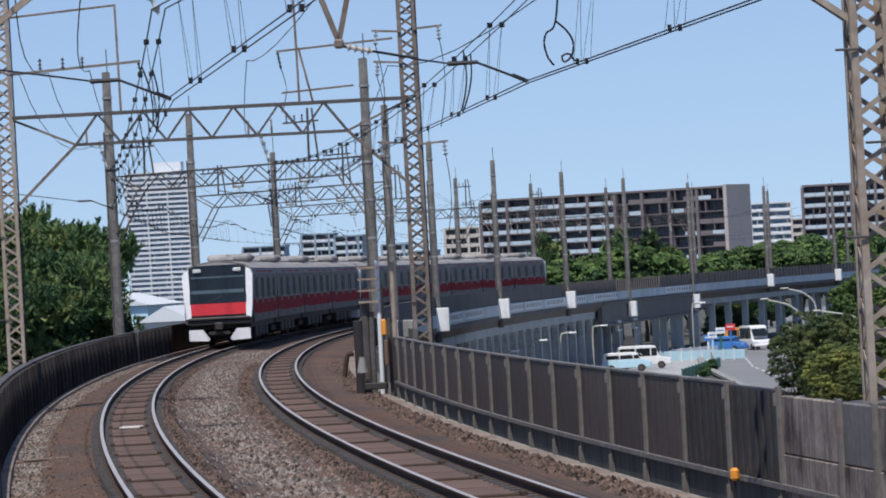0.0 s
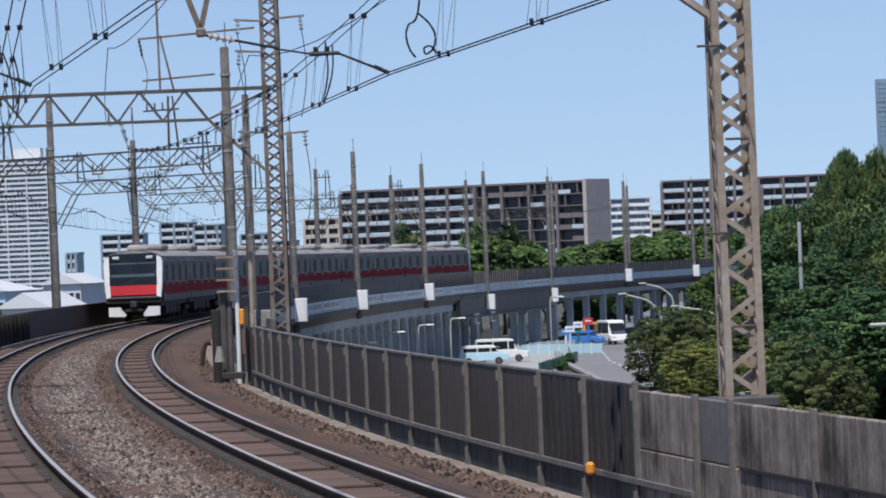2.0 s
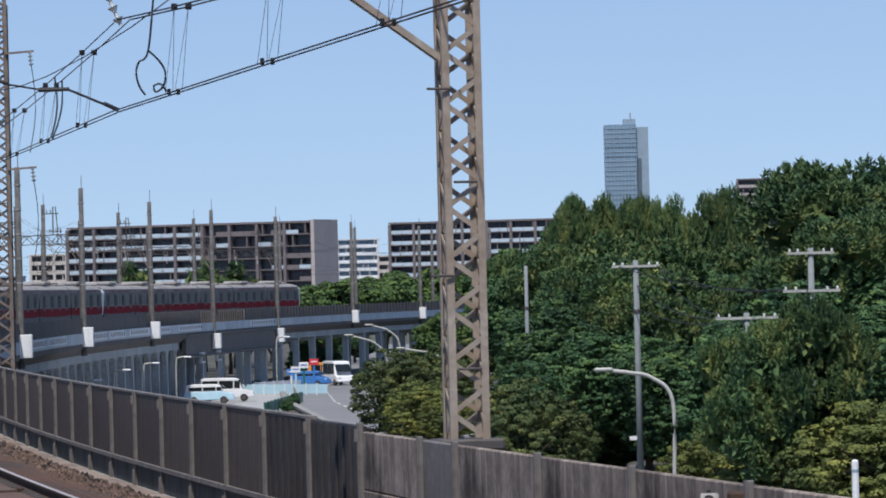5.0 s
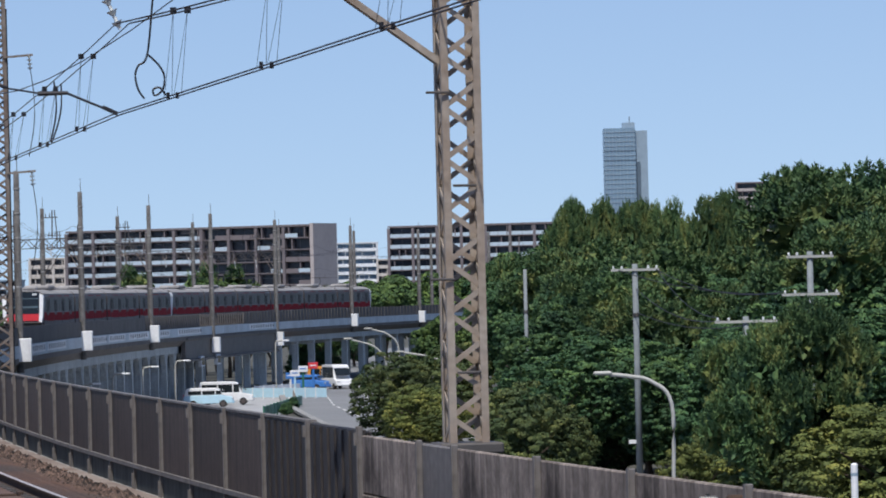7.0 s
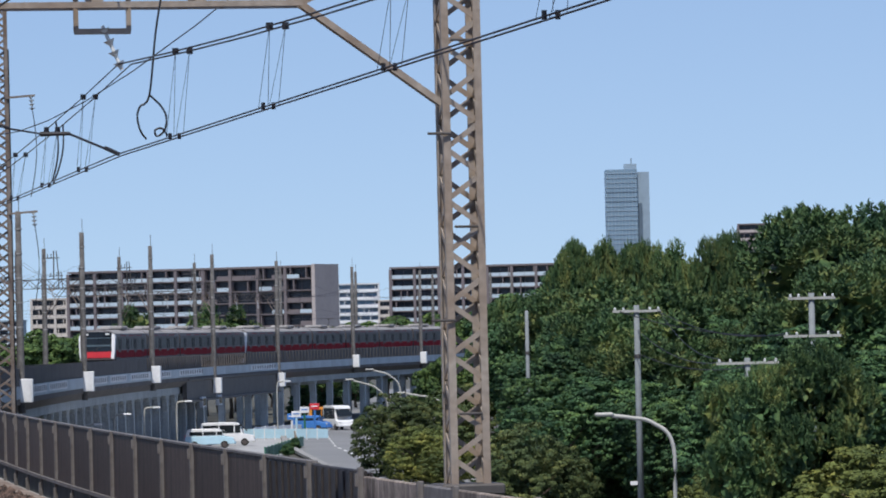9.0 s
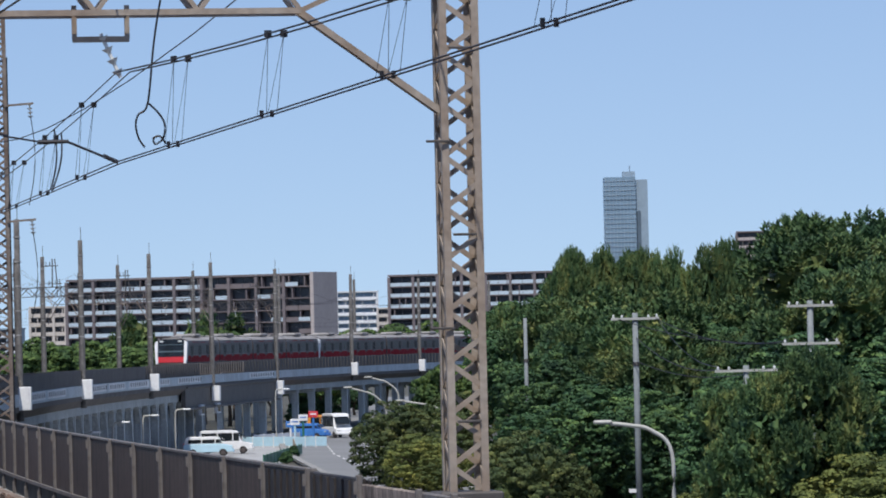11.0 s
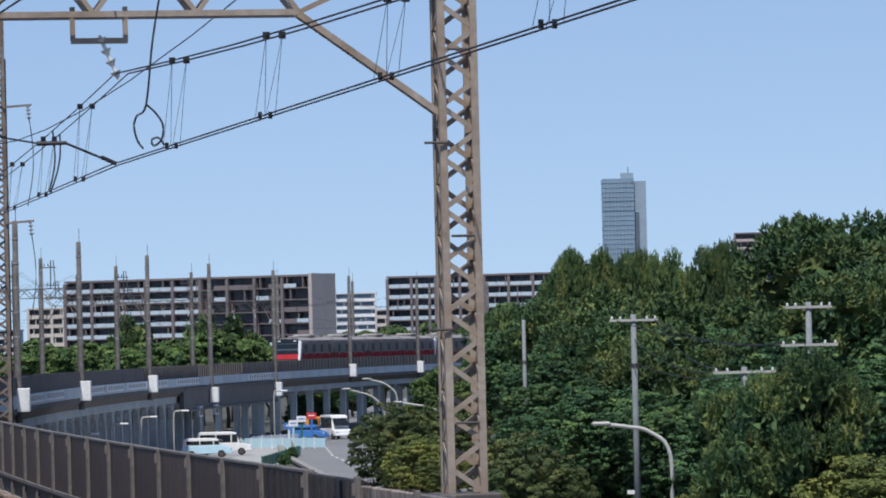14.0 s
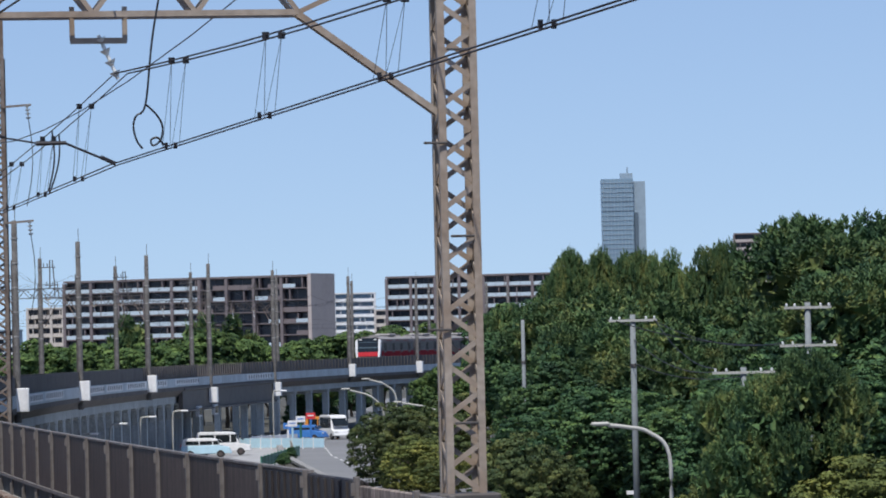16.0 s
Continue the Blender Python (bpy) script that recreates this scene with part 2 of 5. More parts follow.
def rod(bm, a, b, r, n=6, r2=None):
    a, b = Vector(a), Vector(b)
    d = b - a
    res = bmesh.ops.create_cone(bm, cap_ends=True, segments=n, radius1=r, radius2=r if r2 is None else r2, depth=d.length)
    bmesh.ops.transform(bm, matrix=Matrix.Translation((a + b) / 2) @ d.to_track_quat("Z", "Y").to_matrix().to_4x4(), verts=res["verts"])
    return bm


def angle_bar(bm, a, b, w, h=None):
    """A square bar from a to b."""
    a, b = Vector(a), Vector(b)
    d = b - a
    bx(bm, (a + b) / 2, (w, h or w, d.length), tilt=d.to_track_quat("Z", "Y").to_matrix().to_4x4())
    return bm


def lathe(bm, prof, at=(0, 0, 0), n=12):
    rings = []
    for r, z in prof:
        rings.append([bm.verts.new((at[0] + r * math.cos(2 * math.pi * i / n), at[1] + r * math.sin(2 * math.pi * i / n), at[2] + z)) for i in range(n)])
    for a, b in zip(rings, rings[1:]):
        for i in range(n):
            bm.faces.new((a[i], a[(i + 1) % n], b[(i + 1) % n], b[i]))
    bm.faces.new(rings[0][::-1])
    bm.faces.new(rings[-1])
    return bm


def tube(pts, r, n=4):
    bm = bmesh.new()
    pts = [Vector(p) for p in pts]
    rings = []
    for i, p in enumerate(pts):
        d = (pts[min(i + 1, len(pts) - 1)] - pts[max(i - 1, 0)]).normalized()
        q = d.to_track_quat("Z", "Y")
        rings.append([bm.verts.new(p + q @ Vector((r * math.cos(2 * math.pi * k / n), r * math.sin(2 * math.pi * k / n), 0))) for k in range(n)])
    for a, b in zip(rings, rings[1:]):
        for k in range(n):
            bm.faces.new((a[k], a[(k + 1) % n], b[(k + 1) % n], b[k]))
    return bm


# ---- the line: one long curve to the right ----
CX, CY, RAD = 1332.17, 306.29, 1363.40


def at(s, off, z=0.0):
    """A place s metres along the line, off metres to the right of the outer track's centre."""
    a = s / RAD
    return Vector((CX - (RAD - off) * math.cos(a), CY + (RAD - off) * math.sin(a), z))


def frame_at(s, off, z=0.0):
    """x across the line to the right, y along it."""
    return Matrix.Translation(at(s, off, z)) @ Matrix.Rotation(-s / RAD, 4, "Z")


def sweep(profile, s0, s1, step=4.0, closed=True):
    bm = bmesh.new()
    n = max(1, math.ceil((s1 - s0) / step))
    rows = [[bm.verts.new(at(s0 + (s1 - s0) * i / n, o, z)) for o, z in profile] for i in range(n + 1)]
    k = len(profile)
    for a, b in zip(rows, rows[1:]):
        for j in range(k if closed else k - 1):
            bm.faces.new((a[j], a[(j + 1) % k], b[(j + 1) % k], b[j]))
    if closed:
        bm.faces.new(rows[0])
        bm.faces.new(rows[-1][::-1])
    return bm


def rect(o0, o1, z0, z1):
    return [(o0, z0), (o1, z0), (o1, z1), (o0, z1)]


S0, S1 = -296.0, 430.0
GROUND = -6.3
T2 = 3.78                       # the inner track's offset

# ---- ground and viaduct ----
def flat(x0, x1, y0, y1, z):
    bm = bmesh.new()
    bm.faces.new([bm.verts.new(p) for p in ((x0, y0, z), (x1, y0, z), (x1, y1, z), (x0, y1, z))])
    return bm


ground = tagged(part("ground", flat(-6000, 6000, -1500, 7000, GROUND), M_GROUND), "grey-brown open ground of the town reaching the horizon", "ground", kind="structure")
lot = tagged(part("pavement", flat(-55, -12.8, 300, 480, GROUND + 0.02), M_LOT), "pale paved forecourt beside the viaduct", "pavement", kind="structure")


def strip(pts, w, z):
    """A flat strip along points."""
    bm = bmesh.new()
    pts = [Vector((x, y, z)) for x, y in pts]
    rows = []
    for i, p in enumerate(pts):
        d = (pts[min(i + 1, len(pts) - 1)] - pts[max(i - 1, 0)]).normalized()
        nrm = Vector((d.y, -d.x, 0)) * w / 2
        rows.append((bm.verts.new(p - nrm), bm.verts.new(p + nrm)))
    for a, b in zip(rows, rows[1:]):
        bm.faces.new((a[0], a[1], b[1], b[0]))
    return bm


ROAD = [(9, 106), (4.0, 204), (-1.3, 283), (-5.8, 341), (-9.3, 389), (-11.5, 442), (-12, 513), (-10.6, 620), (-8, 797)]


def road_at(y, side=0.0):
    for (xa, ya), (xb, yb) in zip(ROAD, ROAD[1:]):
        if ya <= y <= yb:
            return (xa + (xb - xa) * (y - ya) / (yb - ya) + side, y)
    return (ROAD[-1][0] + side, y)


road = tagged(part("road", strip(ROAD, 7.4, GROUND + 0.045), M_ASPHALT), "grey asphalt street with white lane marks", "road", kind="structure")
for i in range(26):
    y = 290 + i * 9
    part("lane_mark", strip([road_at(y), road_at(y + 4.5)], 0.16, GROUND + 0.055), M_MARK, road)
for side in (-3.35, 3.35):
    part("edge_line", strip([road_at(y, side) for y in range(270, 560, 20)], 0.16, GROUND + 0.055), M_MARK, road)
for side in (-4.0, 4.0):
    k = strip([road_at(y, side) for y in range(190, 580, 20)], 0.5, GROUND + 0.17)
    kerb = part("kerb", k, M_CONC)
    so = kerb.modifiers.new("depth", "SOLIDIFY")
    so.thickness = 0.2
    tagged(kerb, "low grey concrete kerb along the street", "kerb", kind="structure")

# Dark concrete here paints in the shade on the deck side below the strip.
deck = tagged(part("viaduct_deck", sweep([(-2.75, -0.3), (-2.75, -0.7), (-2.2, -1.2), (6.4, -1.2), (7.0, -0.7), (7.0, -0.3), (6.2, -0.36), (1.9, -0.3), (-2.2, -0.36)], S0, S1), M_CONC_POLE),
              "stained grey concrete railway viaduct deck on a long curve, shade in its dark colour", "viaduct", kind="structure")
bed = tagged(part("track_bed", sweep([(-2.1, -0.34), (-1.35, -0.2), (1.35, -0.2), (1.9, -0.24), (T2 - 1.35, -0.2), (T2 + 1.35, -0.2), (5.95, -0.3), (5.95, -0.4), (-2.1, -0.4)], S0, S1), M_BALLAST),
             "brown rust-stained track ballast between and beside the rails", "ballast", kind="structure")
walkway = tagged(part("walkway", sweep(rect(5.92, 6.26, -0.345, -0.27), S0, S1), M_DUSTY), "dusty concrete strip at the foot of the noise wall", "kerb", kind="structure")
kerb_l = tagged(part("kerb_strip", sweep(rect(-2.22, -2.06, -0.345, -0.17), S0, S1), M_DUSTY), "pale concrete kerb below the dark slatted wall", "kerb", kind="structure")


def rail_profile(o):
    return [(o - .063, -.153), (o + .063, -.153), (o + .06, -.14), (o + .009, -.125), (o + .009, -.045), (o + .0325, -.036), (o + .0325, -.004), (o + .022, 0),
            (o - .022, 0), (o - .0325, -.004), (o - .0325, -.036), (o - .009, -.045), (o - .009, -.125), (o - .06, -.14)]


for o in (-0.5335, 0.5335, T2 - 0.5335, T2 + 0.5335):
    r = tagged(part("rail", sweep(rail_profile(o), S0, S1, 3.0), M_RAIL), "steel running rail with a bright worn head and rusty sides", "rail", group="running rails", kind="structure")
    part("rail_head", sweep(rect(o - .031, o + .031, -0.006, 0.003), S0, S1, 3.0), M_RAILTOP, r, "bright polished running band")

# slab panels between and beside the rails
bmj = bmesh.new()
bx(bmj, (0, 0, 0), (0.62, 0.20, 0.05), bevel=0.012)
for k in (-0.36, 0.36):
    bx(bmj, (k, 0, 0.005), (0.08, 0.34, 0.10), bevel=0.012)
me_joint = bpy.data.meshes.new("joint_bar")
bmj.to_mesh(me_joint)
bmj.free()
for tr in (0.0, T2):
    s = -280.0
    bmp = bmesh.new()
    bx(bmp, (0, 0, 0), (0.86, 5.26, 0.09), bevel=0.012)
    bx(bmp, (0.02, 2.67, -0.01), (0.5, 0.10, 0.05))
    bx(bmp, (0, 0, 0.046), (0.80, 0.05, 0.012))
    me = bpy.data.meshes.new("slab")
    bmesh.ops.recalc_face_normals(bmp, faces=bmp.faces)
    bmp.to_mesh(me)
    bmp.free()
    while s < 0:
        o = part("slab_panel", me, M_SLAB, bed)
        o.matrix_world = frame_at(s, tr, -0.185)
        j = part("joint_bar", me_joint, M_RAIL, bed)
        j.matrix_world = frame_at(s + 2.7, tr, -0.135)
        s += 5.4
    # rail fastenings beside each rail
    bmf = bmesh.new()
    for sgn in (-1, 1):
        s = -272.0
        while s < -70:
            for side in (-1, 1):
                m = frame_at(s, tr + sgn * 0.5335 + side * 0.13, -0.15)
                bx(bmf, m.translation, (0.13, 0.16, 0.07), turn=-s / RAD)
            s += 0.64
    f = part("rail_fastening", bmf, M_STEEL_DK, bed, "small rusty rail fastenings")
    f["kind"] = "stuff"


def stones(name, mat, n, offs, s0, s1, size, parent, label):
    """Loose stones: small uneven eight-sided pieces strewn over the bed."""
    rng = np.random.default_rng(7)
    octa = np.array([(1, 0, 0), (-1, 0, 0), (0, 1, 0), (0, -1, 0), (0, 0, 1), (0, 0, -1)], float)
    faces = np.array([(0, 2, 4), (2, 1, 4), (1, 3, 4), (3, 0, 4), (2, 0, 5), (1, 2, 5), (3, 1, 5), (0, 3, 5)])
    vs, fs = [], []
    for i in range(n):
        o0, o1, z = offs[i % len(offs)]
        s = s0 + (s1 - s0) * rng.random() ** 1.4
        p = at(s, o0 + (o1 - o0) * rng.random(), z)
        v = octa * rng.uniform(0.5, 1.3, (6, 1)) * size * rng.uniform(0.7, 1.4)
        v[:, 2] *= 0.8
        a = rng.random() * 6.28
        c, d = math.cos(a), math.sin(a)
        vs.append(np.stack([v[:, 0] * c - v[:, 1] * d + p.x, v[:, 0] * d + v[:, 1] * c + p.y, v[:, 2] + p.z], 1))
        fs.append(faces + 6 * i)
    me = bpy.data.meshes.new(name)
    me.from_pydata(np.concatenate(vs).tolist(), [], np.concatenate(fs).tolist())
    ob = part(name, me, mat, parent, label)
    ob["kind"] = "stuff"
    return ob


stones("ballast_stones", M_STONE, 36000, [(0.95, 2.85, -0.235), (0.9, 2.9, -0.235)], -276, -110, 0.054, bed, "loose grey and rusty ballast stones")
stones("ballast_stones", M_STONE_DARK, 30000, [(T2 + 0.75, 5.98, -0.255), (T2 + 0.8, 5.9, -0.265), (T2 - 1.15, T2 - 0.75, -0.2), (0.72, 1.0, -0.195)], -280, -140, 0.050, bed, "loose dark brown ballast stones")
stones("ballast_stones", M_STONE, 30000, [(-2.05, -1.2, -0.29), (-2.05, -1.45, -0.28)], -276, -120, 0.052, bed, "loose grey ballast stones")
stones("ballast_stones", M_STONE_DARK, 14000, [(-1.5, -0.72, -0.235)], -276, -120, 0.046, bed, "loose rusty ballast stones")

# ---- noise walls ----
wall_r = base("noise_wall", label="dark brown panelled noise wall with grey posts along the track", category="noise wall", kind="structure")


def panel_mesh(w, z0, z1, thick=0.07, ribs=0):
    bm = bmesh.new()
    bx(bm, (0, 0, (z0 + z1) / 2), (thick, w, z1 - z0), bevel=0.012)
    for i in range(ribs):
        bx(bm, (-thick / 2 - 0.01, -w / 2 + (i + 0.5) * w / ribs, (z0 + z1) / 2), (0.03, w / ribs * 0.45, z1 - z0 - 0.06))
    return bm


W_OFF = 6.42
s = -259.7
steps = []
while s < -193:
    steps.append((s, 3.62, "brown" if s > -252 else ("ribbed" if s > -254 else "grey")))
    s += 3.62
steps[0] = (steps[0][0], 3.62, "grey")
steps[1] = (steps[1][0], 3.62, "ribbed")
wall_rows = [(-261.6, 1.9, "tan"), (-265.5, 3.9, "grey"), (-269.2, 3.7, "grey"), (-273.0, 3.8, "grey"), (-276.8, 3.8, "grey"), (-280.6, 3.8, "grey"), (-284.4, 3.8, "grey")] + steps
for s, w, kind in wall_rows:
    mid = frame_at(s + w / 2, W_OFF)
    mat = {"brown": M_PANEL, "ribbed": M_BLACK, "grey": M_PANEL_GREY, "tan": M_POST}[kind]
    top, split = (1.12, 0.06) if kind in ("brown", "ribbed") else (1.06, 0.42)
    p = part("panel", panel_mesh(w - 0.1, split + 0.005, top, ribs=7 if kind == "ribbed" else 0), mat, wall_r)
    p.matrix_world = mid
    p = part("panel", panel_mesh(w - 0.1, -0.34, split - 0.005, 0.09), M_LOWER if kind in ("brown", "ribbed") else M_PANEL_GREY, wall_r)
    p.matrix_world = mid
    part("backing", panel_mesh(w, -0.34, top - 0.02, 0.03), M_BLACK, wall_r).matrix_world = frame_at(s + w / 2, W_OFF + 0.07)
    bm = bmesh.new()
    ph = top + 0.38
    bx(bm, (-0.05, 0, ph / 2 - 0.34), (0.06, 0.05, ph), bevel=0.008)
    bx(bm, (-0.085, 0.0, ph / 2 - 0.34), (0.012, 0.066, ph))
    if kind in ("brown", "ribbed"):
        bx(bm, (-0.10, 0.01, 1.02), (0.04, 0.05, 0.14))
    bx(bm, (-0.10, 0, -0.2), (0.04, 0.08, 0.3))
    p = part("post", bm, M_POST, wall_r, "grey steel post")
    p.matrix_world = frame_at(s, W_OFF)
part("cap_rail", sweep(rect(W_OFF - 0.05, W_OFF + 0.06, 1.121, 1.15), -252.4, -193, 3.6), M_POST, wall_r, "thin steel cap")
part("waist_rail", sweep(rect(W_OFF - 0.10, W_OFF - 0.045, 0.03, 0.09), -259.5, -193, 3.6), M_POST, wall_r, "steel rail at mid height")
part("joint_line", sweep(rect(W_OFF - 0.075, W_OFF - 0.03, 0.402, 0.438), -284, -262, 3.6), M_BLACK, wall_r)
part("footing", sweep(rect(W_OFF - 0.16, W_OFF + 0.12, -0.38, -0.30), -288, -193, 3.6), M_CONC, wall_r)

wall_l = base("slatted_wall", label="low wall of black upright slats at the outer edge of the line", category="noise wall", kind="structure")
bm = bmesh.new()
bx(bm, (0, 0, 0.33), (0.05, 1.28, 1.26), bevel=0.008)
bx(bm, (0.10, -0.55, 0.33), (0.17, 0.11, 1.26), bevel=0.02)
bx(bm, (0.04, 0.05, 0.33), (0.05, 0.05, 1.26))
me_slat = bpy.data.meshes.new("slat")
bm.to_mesh(me_slat)
bm.free()
s = -262.0
i = 0
while s < -100 and i < 300:
    p = part("slat", me_slat, M_BLACK, wall_l)
    p.matrix_world = frame_at(s, -2.42 + (0.015 if i % 2 else -0.015))
    s += 1.32
    i += 1
rest = part("slats", sweep(rect(-2.47, -2.39, -0.3, 0.96), s, S1), M_BLACK, wall_l)
part("cap_rail", sweep(rect(-2.50, -2.34, 0.97, 1.0), -262, S1), M_STEEL_DK, wall_l)
bm = bmesh.new()
for s in (-123.0,):
    m = frame_at(s, -2.30)
    bx(bm, m.translation + Vector((0, 0, 0.4)), (0.14, 0.14, 1.5))
part("post", bm, M_POST, wall_l, "grey post")

# parapet of the far viaduct
par = base("parapet", label="dark grey parapet wall above a pale strip on the far viaduct", category="parapet", kind="structure")
P_OFF = 6.9
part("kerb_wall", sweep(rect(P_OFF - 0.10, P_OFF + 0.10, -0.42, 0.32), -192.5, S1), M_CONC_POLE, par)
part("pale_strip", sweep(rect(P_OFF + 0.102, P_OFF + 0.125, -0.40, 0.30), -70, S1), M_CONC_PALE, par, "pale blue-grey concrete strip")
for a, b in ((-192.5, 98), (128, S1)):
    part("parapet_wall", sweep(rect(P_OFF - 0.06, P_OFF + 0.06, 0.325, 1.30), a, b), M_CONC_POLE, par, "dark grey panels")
bm_u = bmesh.new()
bx(bm_u, (0, 0, 0.8), (0.1, 0.12, 1.1))
me_u = bpy.data.meshes.new("upright")
bm_u.to_mesh(me_u)
bm_u.free()
s = 60.0
while s < 340:
    p = part("upright", me_u, M_CONC_POLE, par)
    p.matrix_world = frame_at(s, P_OFF + (0.08 if not 98 < s < 128 else 0))
    s += 1.5 if s < 128 else 2.0
# lighter boards fixed along the strip
for a, b in ((-34, -19), (-17, -2), (14, 30), (32, 44), (47, 61), (64, 76), (82, 98), (131, 147)):
    bm = sweep(rect(P_OFF + 0.125, P_OFF + 0.15, -0.25, 0.24), a, b)
    p = part("board", bm, M_WHITE, par, "white board with dark marks")
    n = int((b - a) / 1.6)
    for i in range(n):
        bm = sweep(rect(P_OFF + 0.152, P_OFF + 0.16, -0.15, 0.16), a + 0.9 + i * 1.6, a + 1.5 + i * 1.6, 2)
        part("bar", bm, M_CONC_POLE, p)

# piers: arched frames under the deck
def pier_row(s, w=0.6):
    bm = bmesh.new()
    for o in (-1.6, 5.9):
        m = frame_at(s, o)
        bx(bm, m.translation + Vector((0, 0, (GROUND - 1.25) / 2)), (w, w, -GROUND - 1.25), turn=-s / RAD)
        for k in (1, -1):
            bx(bm, (m @ Matrix.Translation((0, k * (w / 2 + 0.25), -1.6))).translation, (w * 0.9, 0.9, 0.25), tilt=Matrix.Rotation(-s / RAD, 4, "Z") @ Matrix.Rotation(-k * 0.85, 4, "X"))
    m = frame_at(s, 2.15)
    bx(bm, m.translation + Vector((0, 0, -1.7)), (7.0, w * 0.9, 0.9), turn=-s / RAD)
    return bm


s = -285.0
while s < S1 - 5:
    if not 112 < s < 128:
        tagged(part("pier", pier_row(s), M_CONC_BLUE), "pale blue-grey concrete viaduct frame with paired columns", "pier", group="viaduct piers", kind="structure")
    s += 6.0 if s < 100 else 10.5


def arch_bay(s0, s1, off=5.95, top=-1.22, spring=-3.1, n=10):
    """A spandrel plate between two piers with a rounded opening below it."""
    bm = bmesh.new()
    L = s1 - s0
    rows = []
    for i in range(n + 1):
        u = i / n
        z = spring + (top - 0.28 - spring) * math.sqrt(max(0.0, 1 - (2 * u - 1) ** 2)) ** 0.8
        rows.append([bm.verts.new(at(s0 + u * L, o, zz)) for o, zz in ((off - 0.2, z), (off + 0.2, z), (off + 0.2, top), (off - 0.2, top))])
    for a, b in zip(rows, rows[1:]):
        for j in range(4):
            bm.faces.new((a[j], a[(j + 1) % 4], b[(j + 1) % 4], b[j]))
    bm.faces.new(rows[0])
    bm.faces.new(rows[-1][::-1])
    return bm


s = -285.0
while s < 100:
    if s > -130:
        part("arch", arch_bay(s + 0.3, s + 5.7), M_CONC_BLUE, deck, "rounded concrete arch between columns")
    s += 6.0
part("edge_beam", sweep(rect(5.55, 6.3, -1.75, -1.21), S0, S1), M_CONC_BLUE, deck)
part("edge_beam", sweep(rect(-2.0, -1.2, -1.75, -1.21), S0, S1), M_CONC_BLUE, deck)
# Walls behind the piers; the shade under the deck is in their colour.
backing = tagged(part("under_wall", sweep(rect(-1.9, -1.6, GROUND, -2.2), -110, 104), M_DECK_SHADE), "wall closing the space under the viaduct, colour darkened for shade", "wall", kind="structure")
under2 = tagged(part("under_wall", sweep(rect(2.0, 2.4, GROUND, -2.2), 70, 122), M_DECK_SHADE), "grey wall under the viaduct beside the street, colour darkened for shade", "wall", kind="structure")


# ---- overhead line: masts, gantries, wires ----
def lattice_mast(s, off, z0, h, label, mat=M_STEEL, w=0.43):
    ob = base("lattice_mast", frame_at(s, off, z0), label=label, category="catenary mast", group="catenary masts")
    q = w / 2
    for x in (-q, q):
        for y in (-q, q):
            sx, sy = (1 if x < 0 else -1), (1 if y < 0 else -1)
            bm = bmesh.new()
            prof = [(0, 0), (0.08, 0), (0.08, 0.012), (0.012, 0.012), (0.012, 0.08), (0, 0.08)]
            lo = [bm.verts.new((x + sx * a, y + sy * b, 0)) for a, b in prof]
            hi = [bm.verts.new((x + sx * a, y + sy * b, h)) for a, b in prof]
            for k in range(6):
                bm.faces.new((lo[k], lo[(k + 1) % 6], hi[(k + 1) % 6], hi[k]))
            part("corner_angle", bm, mat, ob)
    n = int(h / 0.27)
    pitch = h / n
    span = 2 * q * 0.9
    ln = math.hypot(span, pitch)
    bm = bx(bmesh.new(), (0, 0, 0), (0.056, 0.012, ln))
    bar = bpy.data.meshes.new("lacing_bar")
    bm.to_mesh(bar)
    bm.free()
    for face in range(4):
        turn = Matrix.Rotation(face * math.pi / 2, 4, "Z")
        for i in range(n):
            sg = 1 if (i + face) % 2 else -1
            p = part("lacing_bar", bar, mat, ob)
            p.matrix_basis = turn @ Matrix.Translation((0, -q + 0.022, (i + 0.5) * pitch)) @ Matrix.Rotation(sg * math.atan2(span, pitch), 4, "Y")
    for i in range(int(h / 1.05)):
        bm = bmesh.new()
        sd = -1 if i % 2 else 1
        rod(bm, (sd * (q - 0.08), -q - 0.02, 0.75 + i * 1.05 * 0.95), (sd * (q - 0.08) + sd * 0.0 - 0.26, -q - 0.06, 0.75 + i * 1.05 * 0.95), 0.014)
        part("step_bolt", bm, M_STEEL_DK, ob)
    bm = bmesh.new()
    bx(bm, (0, 0, -0.06), (w + 0.26, w + 0.26, 0.12), bevel=0.02)
    bx(bm, (0, 0, -0.5), (w + 0.05, w + 0.05, 0.8))
    part("base_plate", bm, M_STEEL_DK, ob)
    bm = bmesh.new()
    rod(bm, (q - .05, q + 0.04, 0), (q - .05, q + 0.04, h), 0.025)
    rod(bm, (q + .03, q - 0.1, 0), (q + .03, q - 0.1, h * .9), 0.02)
    part("cable", bm, M_WIRE, ob)
    return ob


